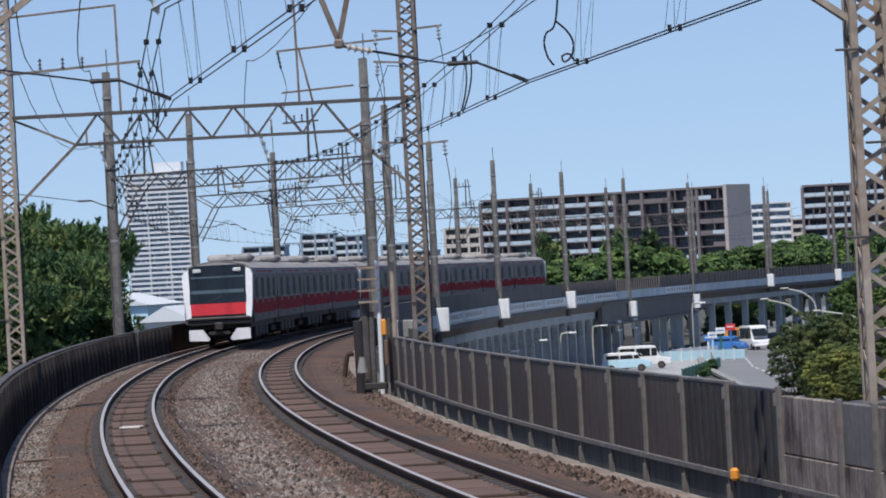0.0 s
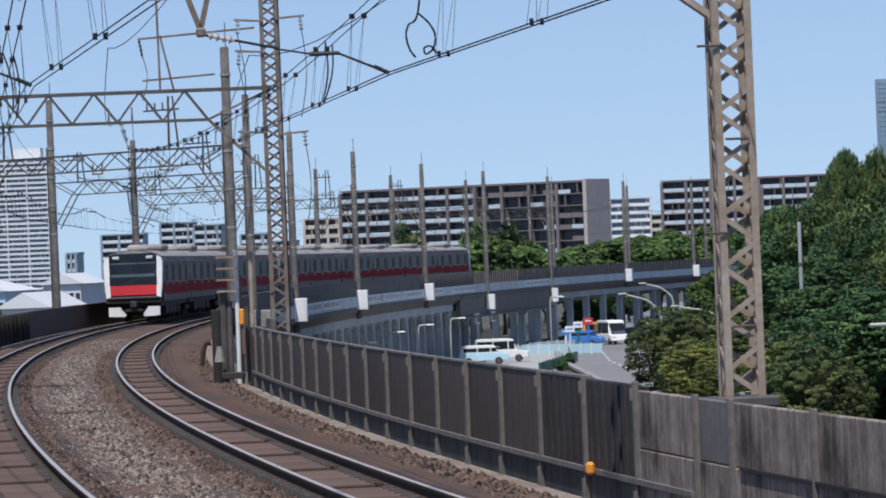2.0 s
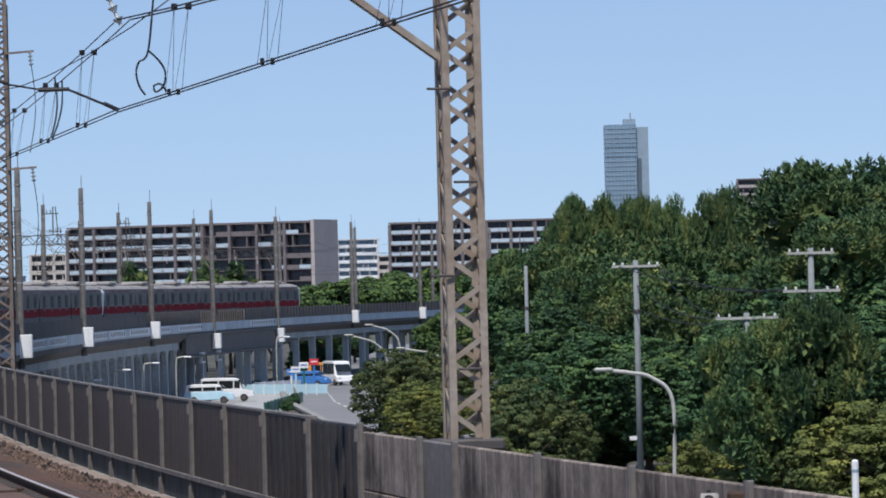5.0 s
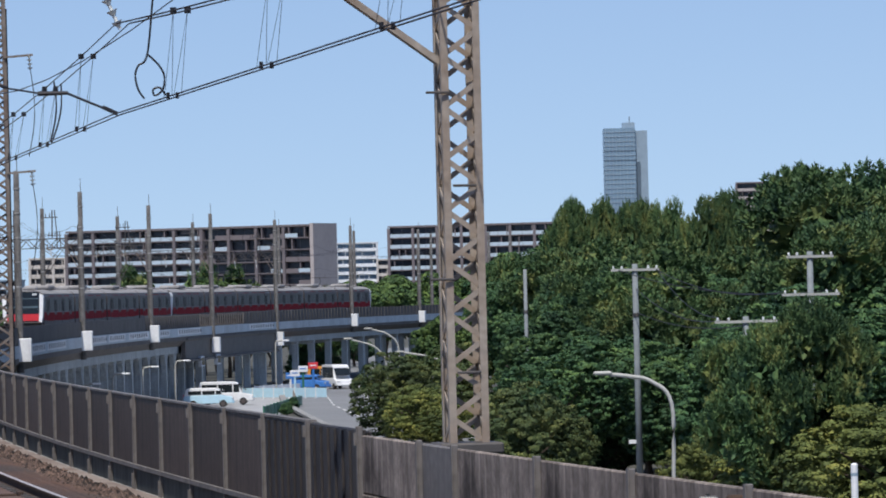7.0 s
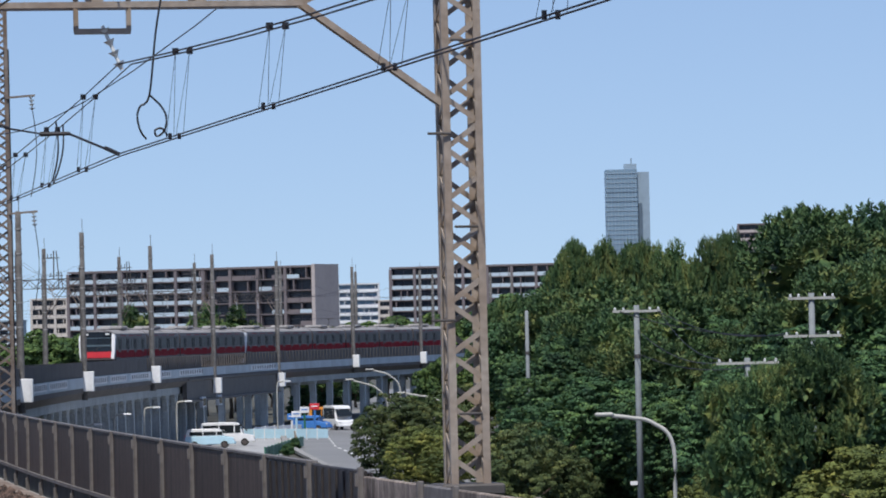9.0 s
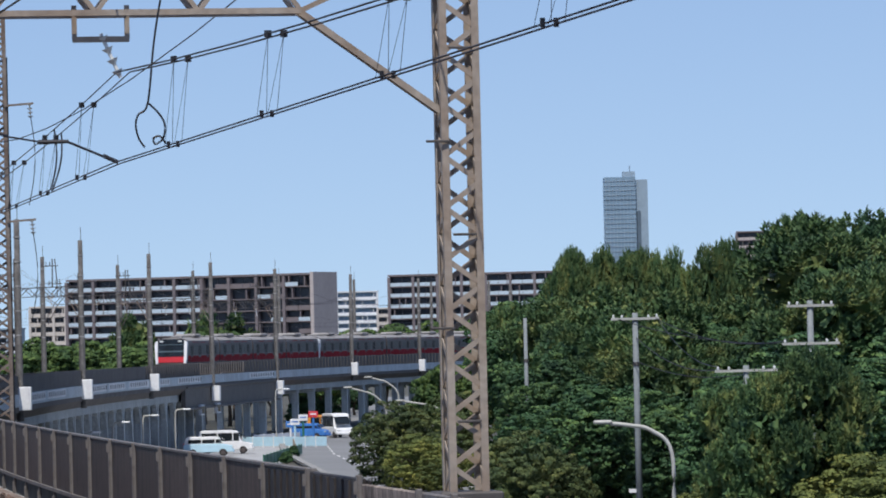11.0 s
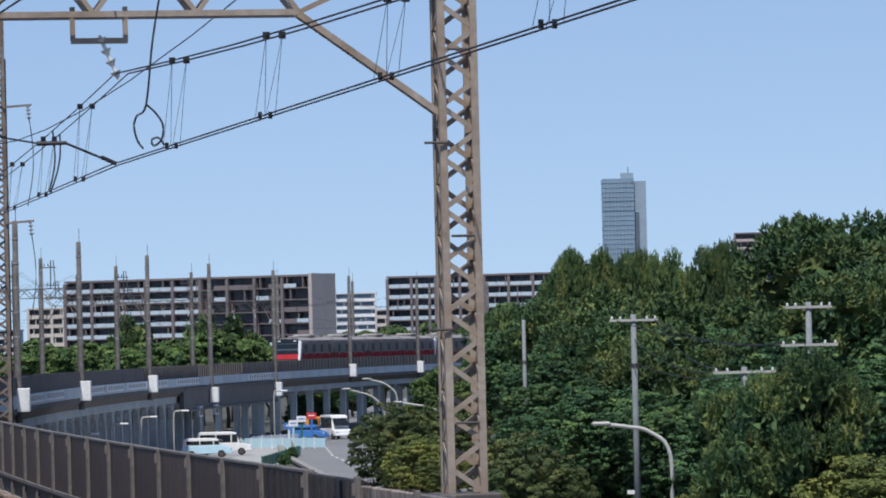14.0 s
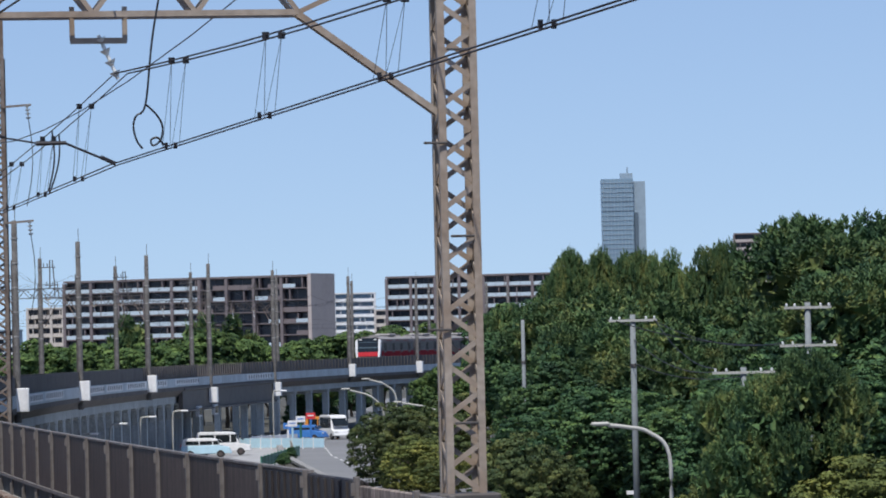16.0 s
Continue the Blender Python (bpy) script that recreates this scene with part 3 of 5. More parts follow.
def concrete_mast(s, off, z0, top, label):
    ob = base("concrete_mast", frame_at(s, off, z0), label=label, category="catenary mast", group="catenary masts")
    bm = bmesh.new()
    h = top - z0
    lathe(bm, [(0.20, -0.4), (0.20, 0.0), (0.155, h), (0.12, h + 0.03)], n=14)
    part("shaft", bm, M_MAST, ob, smooth=True)
    bm = bmesh.new()
    rod(bm, (0.05, 0, h), (0.05, 0, h + 0.9), 0.022)
    part("finial_rod", bm, M_STEEL_DK, ob)
    for k in range(5):
        bm = bmesh.new()
        z = h - 1.0 - k * 1.35
        lathe(bm, [(0.19, z), (0.19, z + 0.09)], n=14)
        part("band", bm, M_CONC, ob)
    bm = bmesh.new()
    rod(bm, (-0.2, -0.12, 0.2), (-0.19, -0.1, h * 0.8), 0.03)
    part("cable_duct", bm, M_STEEL_DK, ob)
    return ob


def bent_simple(a, b):
    """A slack jumper from a to b."""
    a, b = Vector(a), Vector(b)
    return tube([a.lerp(b, k / 8) + Vector((0.12 * math.sin(k / 8 * math.pi), 0, 0)) for k in range(9)], 0.011, 5)


def insulator(bm, a, b, r=0.075, n=5):
    """A string of discs from a to b."""
    a, b = Vector(a), Vector(b)
    rod(bm, a, b, 0.02)
    for i in range(n):
        p, q2 = a.lerp(b, (i + 0.3) / n), a.lerp(b, (i + 0.75) / n)
        rod(bm, p, q2, r, 8, r * 0.35)
    return bm


def gantry(s, left, right, z=6.55, depth=0.72, mat=M_STEEL_DK, knee=2.15, hang=0.42, skew=0.0, thin=1.0):
    """A beam of two chords with V struts across both tracks, with hangers for the wires."""
    A, B = at(s + skew, left), at(s, right)
    d = B - A
    left = right - d.length
    ob = base("gantry_beam", Matrix.Translation(B) @ Matrix.Rotation(math.atan2(d.y, d.x), 4, "Z") @ Matrix.Translation((-right, 0, 0)), label="steel truss beam spanning both tracks and carrying the wires", category="gantry", group="gantries")
    bm = bmesh.new()
    for dy in (-0.18, 0.18):
        angle_bar(bm, (left, dy, z), (right, dy, z), 0.085 * thin)
    for i in range(12):
        x = left + (right - left) * (i + .5) / 12
        angle_bar(bm, (x, -0.18, z), (x, 0.18, z), 0.05)
    part("top_chord", bm, mat, ob)
    bm = bmesh.new()
    a, b = left + 1.5, right - 1.5
    for dy in (-0.18, 0.18):
        angle_bar(bm, (a, dy, z - depth), (b, dy, z - depth), 0.07 * thin)
    part("bottom_chord", bm, mat, ob)
    n = 6
    for i in range(n):
        bm = bmesh.new()
        x0, x1 = a + (b - a) * i / n, a + (b - a) * (i + 1) / n
        xm = (x0 + x1) / 2
        for dy in (-0.18, 0.18):
            angle_bar(bm, (x0, dy, z - depth), (xm, dy, z), 0.055 * thin)
            angle_bar(bm, (xm, dy, z), (x1, dy, z - depth), 0.055 * thin)
        part("strut", bm, mat, ob)
    for x, e in ((left, a), (right, b)):
        bm = bmesh.new()
        for dy in (-0.18, 0.18) if thin < 0.8 else (-0.05, 0.05):
            angle_bar(bm, (x, dy, z - 0.05), (e, dy, z - depth), 0.06 * thin)
            angle_bar(bm, (x, dy, z - knee), (e, dy, z - depth), 0.075 * thin)
        part("knee_brace", bm, M_STEEL if knee < 2 else M_STEEL_MID, ob)
    # hanging frames over each track
    for tr, c in ((-0.48, -0.22), (3.43, 3.564)):
        bm = bmesh.new()
        for k in (-0.28, 0.28):
            angle_bar(bm, (tr + k, 0, z - hang + 0.36), (tr + k, 0, z - hang), 0.05)
        angle_bar(bm, (tr - 0.3, 0, z - hang), (tr + 0.3, 0, z - hang), 0.06)
        part("hanger_frame", bm, M_STEEL, ob)
        bm = bmesh.new()
        insulator(bm, (tr, 0, z - hang + 0.06), (tr + 0.2, 0, 5.48), 0.062, 4)
        part("insulator", bm, M_INSUL_W, ob, "pale porcelain insulator string")
        bm = bmesh.new()
        if c < 1:
            rod(bm, (c - 2.3, 0, 5.07), (c - 1.2, 0, 4.885), 0.010)
        rod(bm, (c - 1.2, 0, 4.885), (c - 0.78, 0, 4.81), 0.010)
        rod(bm, (c - 0.82, 0, 4.812), (c - 0.50, 0, 4.815), 0.026, 8, 0.02)
        rod(bm, (c - 0.52, 0, 4.815), (c - 0.02, 0, 4.60), 0.013)
        rod(bm, (c - 0.14, 0, 4.66), (c + 0.02, 0, 4.585), 0.022)
        part("steady_arm", bm, M_WIRE, ob)
    # posts and crossarms over the beam, with pin insulators
    for x, h2 in ((left + 1.9, 1.4), (right - 3.2, 1.9)) if thin < 0.8 else ():
        bm = bmesh.new()
        angle_bar(bm, (x, -.1, z), (x + 0.05, -.1, z + h2), 0.06)
        angle_bar(bm, (x + .3, .1, z), (x + .05, .1, z + h2), 0.05)
        angle_bar(bm, (x - 1.5, 0, z + h2 * .75), (x + 0.5, 0, z + h2 * .75), 0.06)
        part("crossarm", bm, mat, ob)
        for k in (-1.3, -0.85, -0.4):
            bm = bmesh.new()
            insulator(bm, (x + k, 0, z + h2 * .75), (x + k, 0, z + h2 * .75 + 0.28), 0.06, 3)
            part("insulator", bm, M_INSUL, ob)
    return ob


GAN = [-257.7, -192.0, -138.0, -90.0, -42.0, 12.0, 63.0, 106.0, 149.0, 198.0, 241.0, 285.0, 330.0]
L_OFF, R_OFF = -2.72, 7.25
SKEW = 11.5                     # the outer masts stand a little further along than the inner ones
for i, s in enumerate(GAN):
    if i == 0:
        lattice_mast(s, 7.25, 1.0, 10.2, "tan weathered steel lattice mast behind the noise wall")
        lattice_mast(s, L_OFF, 0.6, 10.4, "tan weathered steel lattice mast at the outer wall")
    elif i == 1:
        lattice_mast(s, R_OFF - .15, 0.2, 10.6, "rusty grey steel lattice mast hung with cables", M_STEEL_MID)
        lattice_mast(s, L_OFF, 0.3, 10.6, "tan weathered steel lattice mast at the outer wall")
    else:
        rr = 7.05
        m = concrete_mast(s, rr, -0.8, 10.35 if i < 4 else 9.9, "grey-brown round concrete mast on the viaduct edge")
        if i >= 4:
            bm = bmesh.new()
            bx(bm, (0.28, -0.15, 0.85 if i not in (7, 8) else -0.5), (0.72, 0.72, 1.3), bevel=0.03)
            part("footing_box", bm, M_WHITE, m, "white concrete footing block")
        concrete_mast(s + SKEW, L_OFF, -0.3, 10.1 if i > 3 else 10.85, "grey-brown round concrete mast on the viaduct edge")
    if i < 9:
        gantry(s, L_OFF + 0.2, R_OFF - 0.2, z=6.88 if i == 0 else 6.9, knee=1.8 if i == 0 else 2.15, hang=0.99 if i == 0 else 0.72, mat=M_STEEL if i == 0 else M_STEEL_DK, skew=SKEW if i > 1 else 0.0, thin=0.9 if i < 2 else 0.62, depth=0.72 if i < 2 else 0.6)


# V hanger and extra fittings on the two near gantries
vh = base("v_hanger", frame_at(GAN[0], 0), label="tan steel V hanger below the near gantry beam", category="hanger")
for x in (1.22, 1.86):
    part("bar", angle_bar(bmesh.new(), (x, 0, 6.17), (1.6, 0, 5.1), 0.055), M_STEEL_MID, vh)
part("clamp", bx(bmesh.new(), (1.6, 0, 5.08), (0.10, 0.10, 0.10), bevel=0.02), M_STEEL_MID, vh)
part("tie_rod", rod(bmesh.new(), (1.6, 0, 5.06), (2.42, 0, 4.885), 0.014), M_WIRE, vh)
part("insulator", insulator(bmesh.new(), (1.68, 0, 5.045), (1.95, 0, 4.985), 0.05, 4), M_CREAM, vh, "tan porcelain insulator")
st = base("beam_post", frame_at(GAN[1], 0), label="slender twin-legged steel post with two arms on the gantry beam", category="post")
part("leg", angle_bar(bmesh.new(), (4.42, 0, 6.9), (4.40, 0, 9.5), 0.055), M_STEEL_MID, st)
part("leg", angle_bar(bmesh.new(), (4.75, 0, 6.9), (4.46, 0, 8.25), 0.05), M_STEEL_MID, st)
part("arm", angle_bar(bmesh.new(), (3.92, 0, 8.18), (6.75, 0, 8.36), 0.05), M_STEEL_MID, st)
part("arm", angle_bar(bmesh.new(), (4.0, 0, 7.17), (5.75, 0, 7.27), 0.045), M_STEEL_MID, st)
part("insulator", insulator(bmesh.new(), (3.95, 0, 8.16), (4.02, 0, 7.75), 0.05, 4), M_INSUL, st)
part("jumper", bent_simple((4.02, 0, 7.75), (3.98, 0, 6.7)), M_WIRE, st)
tp = base("feeder_bracket", frame_at(GAN[1], L_OFF), label="slender steel bracket frame beside the outer lattice mast", category="bracket")
part("arm", angle_bar(bmesh.new(), (0.2, 0, 9.32), (2.80, 0, 9.5), 0.05), M_STEEL_MID, tp)
part("post", angle_bar(bmesh.new(), (2.80, 0, 9.52), (2.82, 0, 6.85), 0.055), M_STEEL_MID, tp)
part("arm", angle_bar(bmesh.new(), (0.2, 0, 7.95), (3.35, 0, 8.12), 0.06), M_STEEL_MID, tp)
for k in (0.93, 1.48, 1.95):
    part("insulator", insulator(bmesh.new(), (k, 0, 8.02), (k, 0, 8.3), 0.06, 3), M_INSUL, tp)
part("insulator", insulator(bmesh.new(), (3.3, 0, 8.1), (3.36, 0, 7.7), 0.05, 4), M_INSUL, tp)
for z, side in ((8.55, 1), (8.5, -1), (5.75, 1), (5.8, -1), (7.75, -1)):
    ar = base("side_arm", frame_at(GAN[1], R_OFF - 0.15), label="short side arm with white insulators on the lattice mast", category="side arm", group="side arms")
    part("bar", angle_bar(bmesh.new(), (0.15 * side, -0.25, z), (0.85 * side, -0.25, z + 0.05), 0.05), M_STEEL_MID, ar)
    part("insulator", insulator(bmesh.new(), (0.75 * side, -0.25, z + 0.06), (0.78 * side, -0.25, z - 0.32), 0.07, 4), M_INSUL_W, ar)
    part("jumper", bent_simple((0.78 * side, -0.25, z - 0.3), (0.7 * side, -0.25, z - 2.4)), M_WIRE, ar)


def wire(name, pts, r, label, group="overhead wires"):
    return tagged(part(name, tube(pts, r), M_WIRE), label, "wire", group=group)


SPANS = list(zip([-310.0] + GAN, GAN))
def chord(a, b, f, off, z):
    """A point on the straight line between two supports."""
    p = at(a, off).lerp(at(b, off), f)
    return Vector((p.x, p.y, z))


Z_MESS, Z_CONT = 5.54, 4.574
for tm, tc in ((-0.28, -0.22), (3.66, 3.564)):
    for a, b in SPANS:
        near = a < -300
        sag = 0.42 if near else 0.53
        pair = (-0.07, 0.07) if a < -100 else (0.0,)

        def mess(f, dx):
            return chord(a, b, f, tm + dx, Z_MESS + (0.1 * (1 - f) if near else 0) - sag * 4 * f * (1 - f))

        def cont(f, dx):
            return chord(a, b, f, tc + dx * .65, Z_CONT + (0.18 * (1 - f) if near else 0))
        for dx in pair:
            wire("messenger_wire", [mess(k / 14, dx) for k in range(15)], 0.0085, "dark twisted messenger wire above the track")
            wire("contact_wire", [cont(k / 4, dx) for k in range(5)], 0.0075, "dark copper contact wire over the track")
        if a > 0:
            continue
        along = (b - 4.0 - 5.4 * k for k in range(7)) if near else (a + 4.2 + 5.2 * k for k in range(int((b - a - 6) / 5.2) + 1))
        for s in along:
            f = (s - a) / (b - a)
            bm = bmesh.new()
            for dx in pair:
                for e in (-0.25, 0.25) if pair[0] else (0.0,):
                    rod(bm, mess(f, dx), cont(f + e / (b - a), dx), 0.0026, 4)
                p = mess(f, dx)
                rod(bm, p - Vector((0, 0, .03)), p + Vector((0, 0, .03)), 0.032, 8)
                p = cont(f, dx) + Vector((0, 0, .01))
                rod(bm, p - Vector((0, 0, .03)), p + Vector((0, 0, .03)), 0.02, 6)
            tagged(part("dropper", bm, M_WIRE), "thin dropper pair between messenger and contact wire", "dropper", group="droppers")
    # jumpers that tie the wires beside the near gantry
    a, b = GAN[0], GAN[1]
    for k, dx in ((8.0, -0.07), (8.6, 0.07)):
        f = k / (b - a)
        p = chord(a, b, f, tm + dx, Z_MESS - 0.53 * 4 * f * (1 - f))
        q = chord(a, b, f, tc + dx * .45, Z_CONT)
        tagged(part("jumper", tube([p + (q - p) * (j / 8) + Vector((0.05 * math.sin(j / 8 * math.pi), 0, 0)) for j in range(9)], 0.011, 5), M_WIRE), "dark jumper cable tying messenger and contact wire", "jumper", group="jumpers")
for off, z in ((-2.3, 7.6), (-1.6, 7.6), (-0.6, 7.6), (3.2, 8.0), (6.6, 7.7)):
    pts = []
    for a, b in SPANS:
        pts += [at(a + (b - a) * k / 8, off, z + (0.35 if off < 3 else 0) - 0.9 * 4 * (k / 8) * (1 - k / 8)) for k in range(8)]
    wire("feeder_wire", pts, 0.011, "dark feeder wire strung between the gantries")


# ---- train ----
def car_section(w=1.475):
    return [(-w, 1.0), (-w, 3.05), (-w + 0.10, 3.28), (-w + 0.35, 3.46), (-0.6, 3.58), (0, 3.61), (0.6, 3.58), (w - 0.35, 3.46), (w - 0.10, 3.28), (w, 3.05), (w, 1.0)]


def extrude(prof, y0, y1):
    bm = bmesh.new()
    a = [bm.verts.new((x, y0, z)) for x, z in prof]
    b = [bm.verts.new((x, y1, z)) for x, z in prof]
    n = len(prof)
    for i in range(n):
        bm.faces.new((a[i], a[(i + 1) % n], b[(i + 1) % n], b[i]))
    bm.faces.new(a)
    bm.faces.new(b[::-1])
    return bm


def box_part(name, c, size, mat, parent, label="", bevel=0.0):
    return part(name, bx(bmesh.new(), c, size, bevel=bevel), mat, parent, label)


DOORS = (-7.1, -2.37, 2.37, 7.1)


def train_car(cab_rear=False, cab_front=False, panto=False):
    """One stainless commuter car, 19.5 m long, travelling along +y."""
    car = base("train_car", label="stainless commuter train car with a red waist band", category="train car", group="cars of the train")
    L = 9.75
    y0 = -L + (0.35 if cab_rear else 0)
    y1 = L - (0.35 if cab_front else 0)
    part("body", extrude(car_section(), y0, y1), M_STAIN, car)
    w = 1.475
    roof = [(-w + 0.06, 3.29), (-w + 0.34, 3.475), (-0.6, 3.6), (0, 3.63), (0.6, 3.6), (w - 0.34, 3.475), (w - 0.06, 3.29)]
    part("roof", extrude(roof, y0 + 0.02, y1 - 0.02), M_ROOF, car, "pale grey roof")
    for side in (-1, 1):
        x = side * (w + 0.004)
        for dy in DOORS:
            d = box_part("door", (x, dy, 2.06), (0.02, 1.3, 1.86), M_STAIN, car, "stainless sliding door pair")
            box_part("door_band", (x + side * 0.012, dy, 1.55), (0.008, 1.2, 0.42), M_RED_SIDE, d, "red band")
            for k in (-0.33, 0.33):
                box_part("door_glass", (x + side * 0.012, dy + k, 2.42), (0.01, 0.46, 0.82), M_GLASS_SIDE, d)
        for a, b in zip(DOORS, DOORS[1:]):
            box_part("window", (x, (a + b) / 2, 2.45), (0.016, 2.7, 0.92), M_WIN_SIDE, car, "fixed window with reflection in its grey")
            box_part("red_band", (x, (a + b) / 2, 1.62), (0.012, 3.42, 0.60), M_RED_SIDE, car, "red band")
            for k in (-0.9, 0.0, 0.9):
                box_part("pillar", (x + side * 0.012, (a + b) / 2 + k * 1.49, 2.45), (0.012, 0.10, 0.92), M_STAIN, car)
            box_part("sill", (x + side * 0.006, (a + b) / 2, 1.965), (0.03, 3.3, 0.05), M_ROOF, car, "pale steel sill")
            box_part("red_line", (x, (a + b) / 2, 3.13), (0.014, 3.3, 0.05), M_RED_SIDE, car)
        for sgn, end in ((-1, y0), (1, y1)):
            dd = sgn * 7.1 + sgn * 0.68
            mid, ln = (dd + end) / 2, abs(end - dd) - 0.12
            box_part("window", (x, mid, 2.45), (0.016, max(ln - 0.5, 0.4), 0.92), M_WIN_SIDE, car, "fixed window with reflection in its grey")
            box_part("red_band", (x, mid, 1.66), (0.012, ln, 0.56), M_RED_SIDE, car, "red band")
    # underframe, equipment boxes, bogies
    box_part("underframe", (0, 0, 0.88), (2.6, y1 - y0 - 0.4, 0.26), M_UNDER, car)
    for k, ln in ((-4.0, 2.2), (-1.3, 2.0), (1.2, 2.2), (3.9, 1.8)):
        box_part("equipment_box", (0, k, 0.56), (2.5, ln, 0.5), M_UNDER, car, bevel=0.04)
    for by in (-6.8, 6.8):
        bg = box_part("bogie", (0, by, 0.5), (2.0, 2.9, 0.3), M_UNDER, car, "dark bogie frame", bevel=0.05)
        for ay in (-1.05, 1.05):
            for sx in (-0.56, 0.56):
                part("wheel", rod(bmesh.new(), (sx - 0.06, by + ay, 0.43), (sx + 0.06, by + ay, 0.43), 0.425, 16), M_UNDER, bg)
    # roof gear
    bm = bx(bmesh.new(), (0, 0.2, 3.78), (1.9, 3.6, 0.34), bevel=0.12)
    part("air_conditioner", bm, M_ROOF, car, "pale grey roof air-conditioner")
    for k in (-6.0, 6.2):
        part("vent", bx(bmesh.new(), (0, k, 3.70), (1.1, 1.0, 0.16), bevel=0.05), M_ROOF, car)
    if panto:
        bm = bmesh.new()
        bx(bm, (0, 7.4, 3.78), (1.5, 1.6, 0.1))
        rod(bm, (0, 7.0, 3.8), (0, 8.2, 4.3), 0.035)
        rod(bm, (0, 8.2, 4.3), (0, 7.3, 4.66), 0.028)
        bx(bm, (0, 7.3, 4.67), (1.5, 0.28, 0.04))
        part("pantograph", bm, M_STEEL_DK, car, "raised single-arm pantograph")
    if not cab_rear:
        box_part("gangway", (0, -L - 0.12, 2.1), (1.1, 0.26, 2.0), M_UNDER, car)
    if not cab_front:
        box_part("gangway", (0, L + 0.12, 2.1), (1.1, 0.26, 2.0), M_UNDER, car)
    for there, sg in ((cab_rear, -1), (cab_front, 1)):
        if not there:
            continue
        m = Matrix.Rotation(0 if sg < 0 else math.pi, 4, "Z")

        def pc(name, bm, mat, label="", parent=car):
            bmesh.ops.transform(bm, matrix=m, verts=bm.verts)
            return part(name, bm, mat, parent, label)

        def slab(prof, ya, yb):
            """A face plate cut from a profile, leaning back with height."""
            bm = bmesh.new()

            def lean(z):
                return 0.28 * max(0.0, (z - 1.75) / 1.85)
            A = [bm.verts.new((x, ya + lean(z), z)) for x, z in prof]
            B = [bm.verts.new((x, yb, z)) for x, z in prof]
            n = len(prof)
            for i in range(n):
                bm.faces.new((A[i], A[(i + 1) % n], B[(i + 1) % n], B[i]))
            bm.faces.new(A)
            bm.faces.new(B[::-1])
            return bm
        pc("nose", slab([(-1.36, 1.0), (-1.30, 3.30), (-0.95, 3.52), (0, 3.60), (0.95, 3.52), (1.30, 3.30), (1.36, 1.0)], -9.98, -9.35), M_STAIN)
        for sx in (-1, 1):
            pc("side_frame", slab([(sx * 1.16, 1.22), (sx * 1.22, 3.34), (sx * 1.42, 3.22), (sx * 1.495, 3.0), (sx * 1.46, 1.9), (sx * 1.38, 1.22)], -10.06, -9.2), M_WHITE, "white cab side frame")
        pc("windscreen", slab([(-1.20, 1.86), (-1.215, 3.36), (-0.9, 3.46), (0.9, 3.46), (1.215, 3.36), (1.20, 1.86)], -10.02, -9.6), M_GLASS, "large dark windscreen")
        pc("red_panel", slab([(-1.15, 1.36), (-1.18, 1.85), (1.18, 1.85), (1.15, 1.36)], -10.03, -9.6), M_RED, "red panel below the windscreen")
        # Strips on the opaque glass paint in its reflection and the cab interior.
        pc("windscreen_band", slab([(-1.12, 2.28), (-1.12, 2.42), (1.12, 2.42), (1.12, 2.28)], -10.026, -9.6), M_SCREEN_BAND, "dim grey-green band on the windscreen for reflection and cab interior")
        pc("windscreen_band", slab([(-1.12, 2.93), (-1.12, 3.0), (1.12, 3.0), (1.12, 2.93)], -10.026, -9.6), M_SCREEN_BAND, "dim grey-green band on the windscreen for reflection and cab interior")
        pc("wiper", slab([(-0.5, 1.9), (-0.46, 1.9), (0.42, 2.24), (0.38, 2.26)], -10.035, -9.7), M_UNDER)
        pc("brow", slab([(-0.95, 3.47), (0, 3.60), (0.95, 3.47)], -10.03, -9.5), M_ROOF)
        bm = bx(bmesh.new(), (0, -10.02, 1.22), (2.62, 0.16, 0.10), bevel=0.03)
        pc("sill", bm, M_STAIN, "steel sill")
        bm = bx(bmesh.new(), (0, -9.85, 1.05), (2.7, 0.3, 0.22), bevel=0.04)
        pc("buffer_beam", bm, M_UNDER)
        for sx in (-1, 1):
            pr = [(sx * 0.42, 0.34), (sx * 0.72, 0.76), (sx * 1.30, 0.76), (sx * 1.30, 0.30), (sx * 0.5, 0.26)]
            bm = extrude(pr, -9.95, -9.55)
            pc("skirt", bm, M_WHITE, "white snow-plough skirt")
        bm = bmesh.new()
        bx(bm, (0, -10.1, 0.88), (0.36, 0.6, 0.34), bevel=0.06)
        bx(bm, (0, -10.1, 0.6), (0.9, 0.2, 0.14))
        pc("coupler", bm, M_UNDER)
        for sx in (-1, 1):
            bm = bx(bmesh.new(), (sx * 0.85, -9.87, 3.25), (0.34, 0.12, 0.16), bevel=0.03)
            pc("lamp_unit", bm, M_INSUL_W, "lamp cluster behind the screen")
    return car


CARS = []
ends = {0: (True, False), 3: (False, True), 4: (True, False), 9: (False, True)}
plain = None
pant = None
for i in range(10):
    if i in ends:
        c = train_car(*ends[i])
    elif i in (2, 6, 8):
        if pant is None:
            c = pant = train_car(panto=True)
        else:
            c = copy_thing(pant, Matrix())
    elif plain is None:
        c = plain = train_car()
    else:
        c = copy_thing(plain, Matrix())
    if i == 0:
        c["label"] = "stainless end car with red and white cab face and dark windscreen"
    CARS.append(c)


def tail(t):
    """Where the rear of the train stands on the line at t seconds."""
    return -104.4 + 19.8 * t + 0.1387 * t * t


# ---- town ----
def dirn(bearing, d, z):
    """bearing: metres across for each metre ahead."""
    return Vector((bearing * d, d, z))


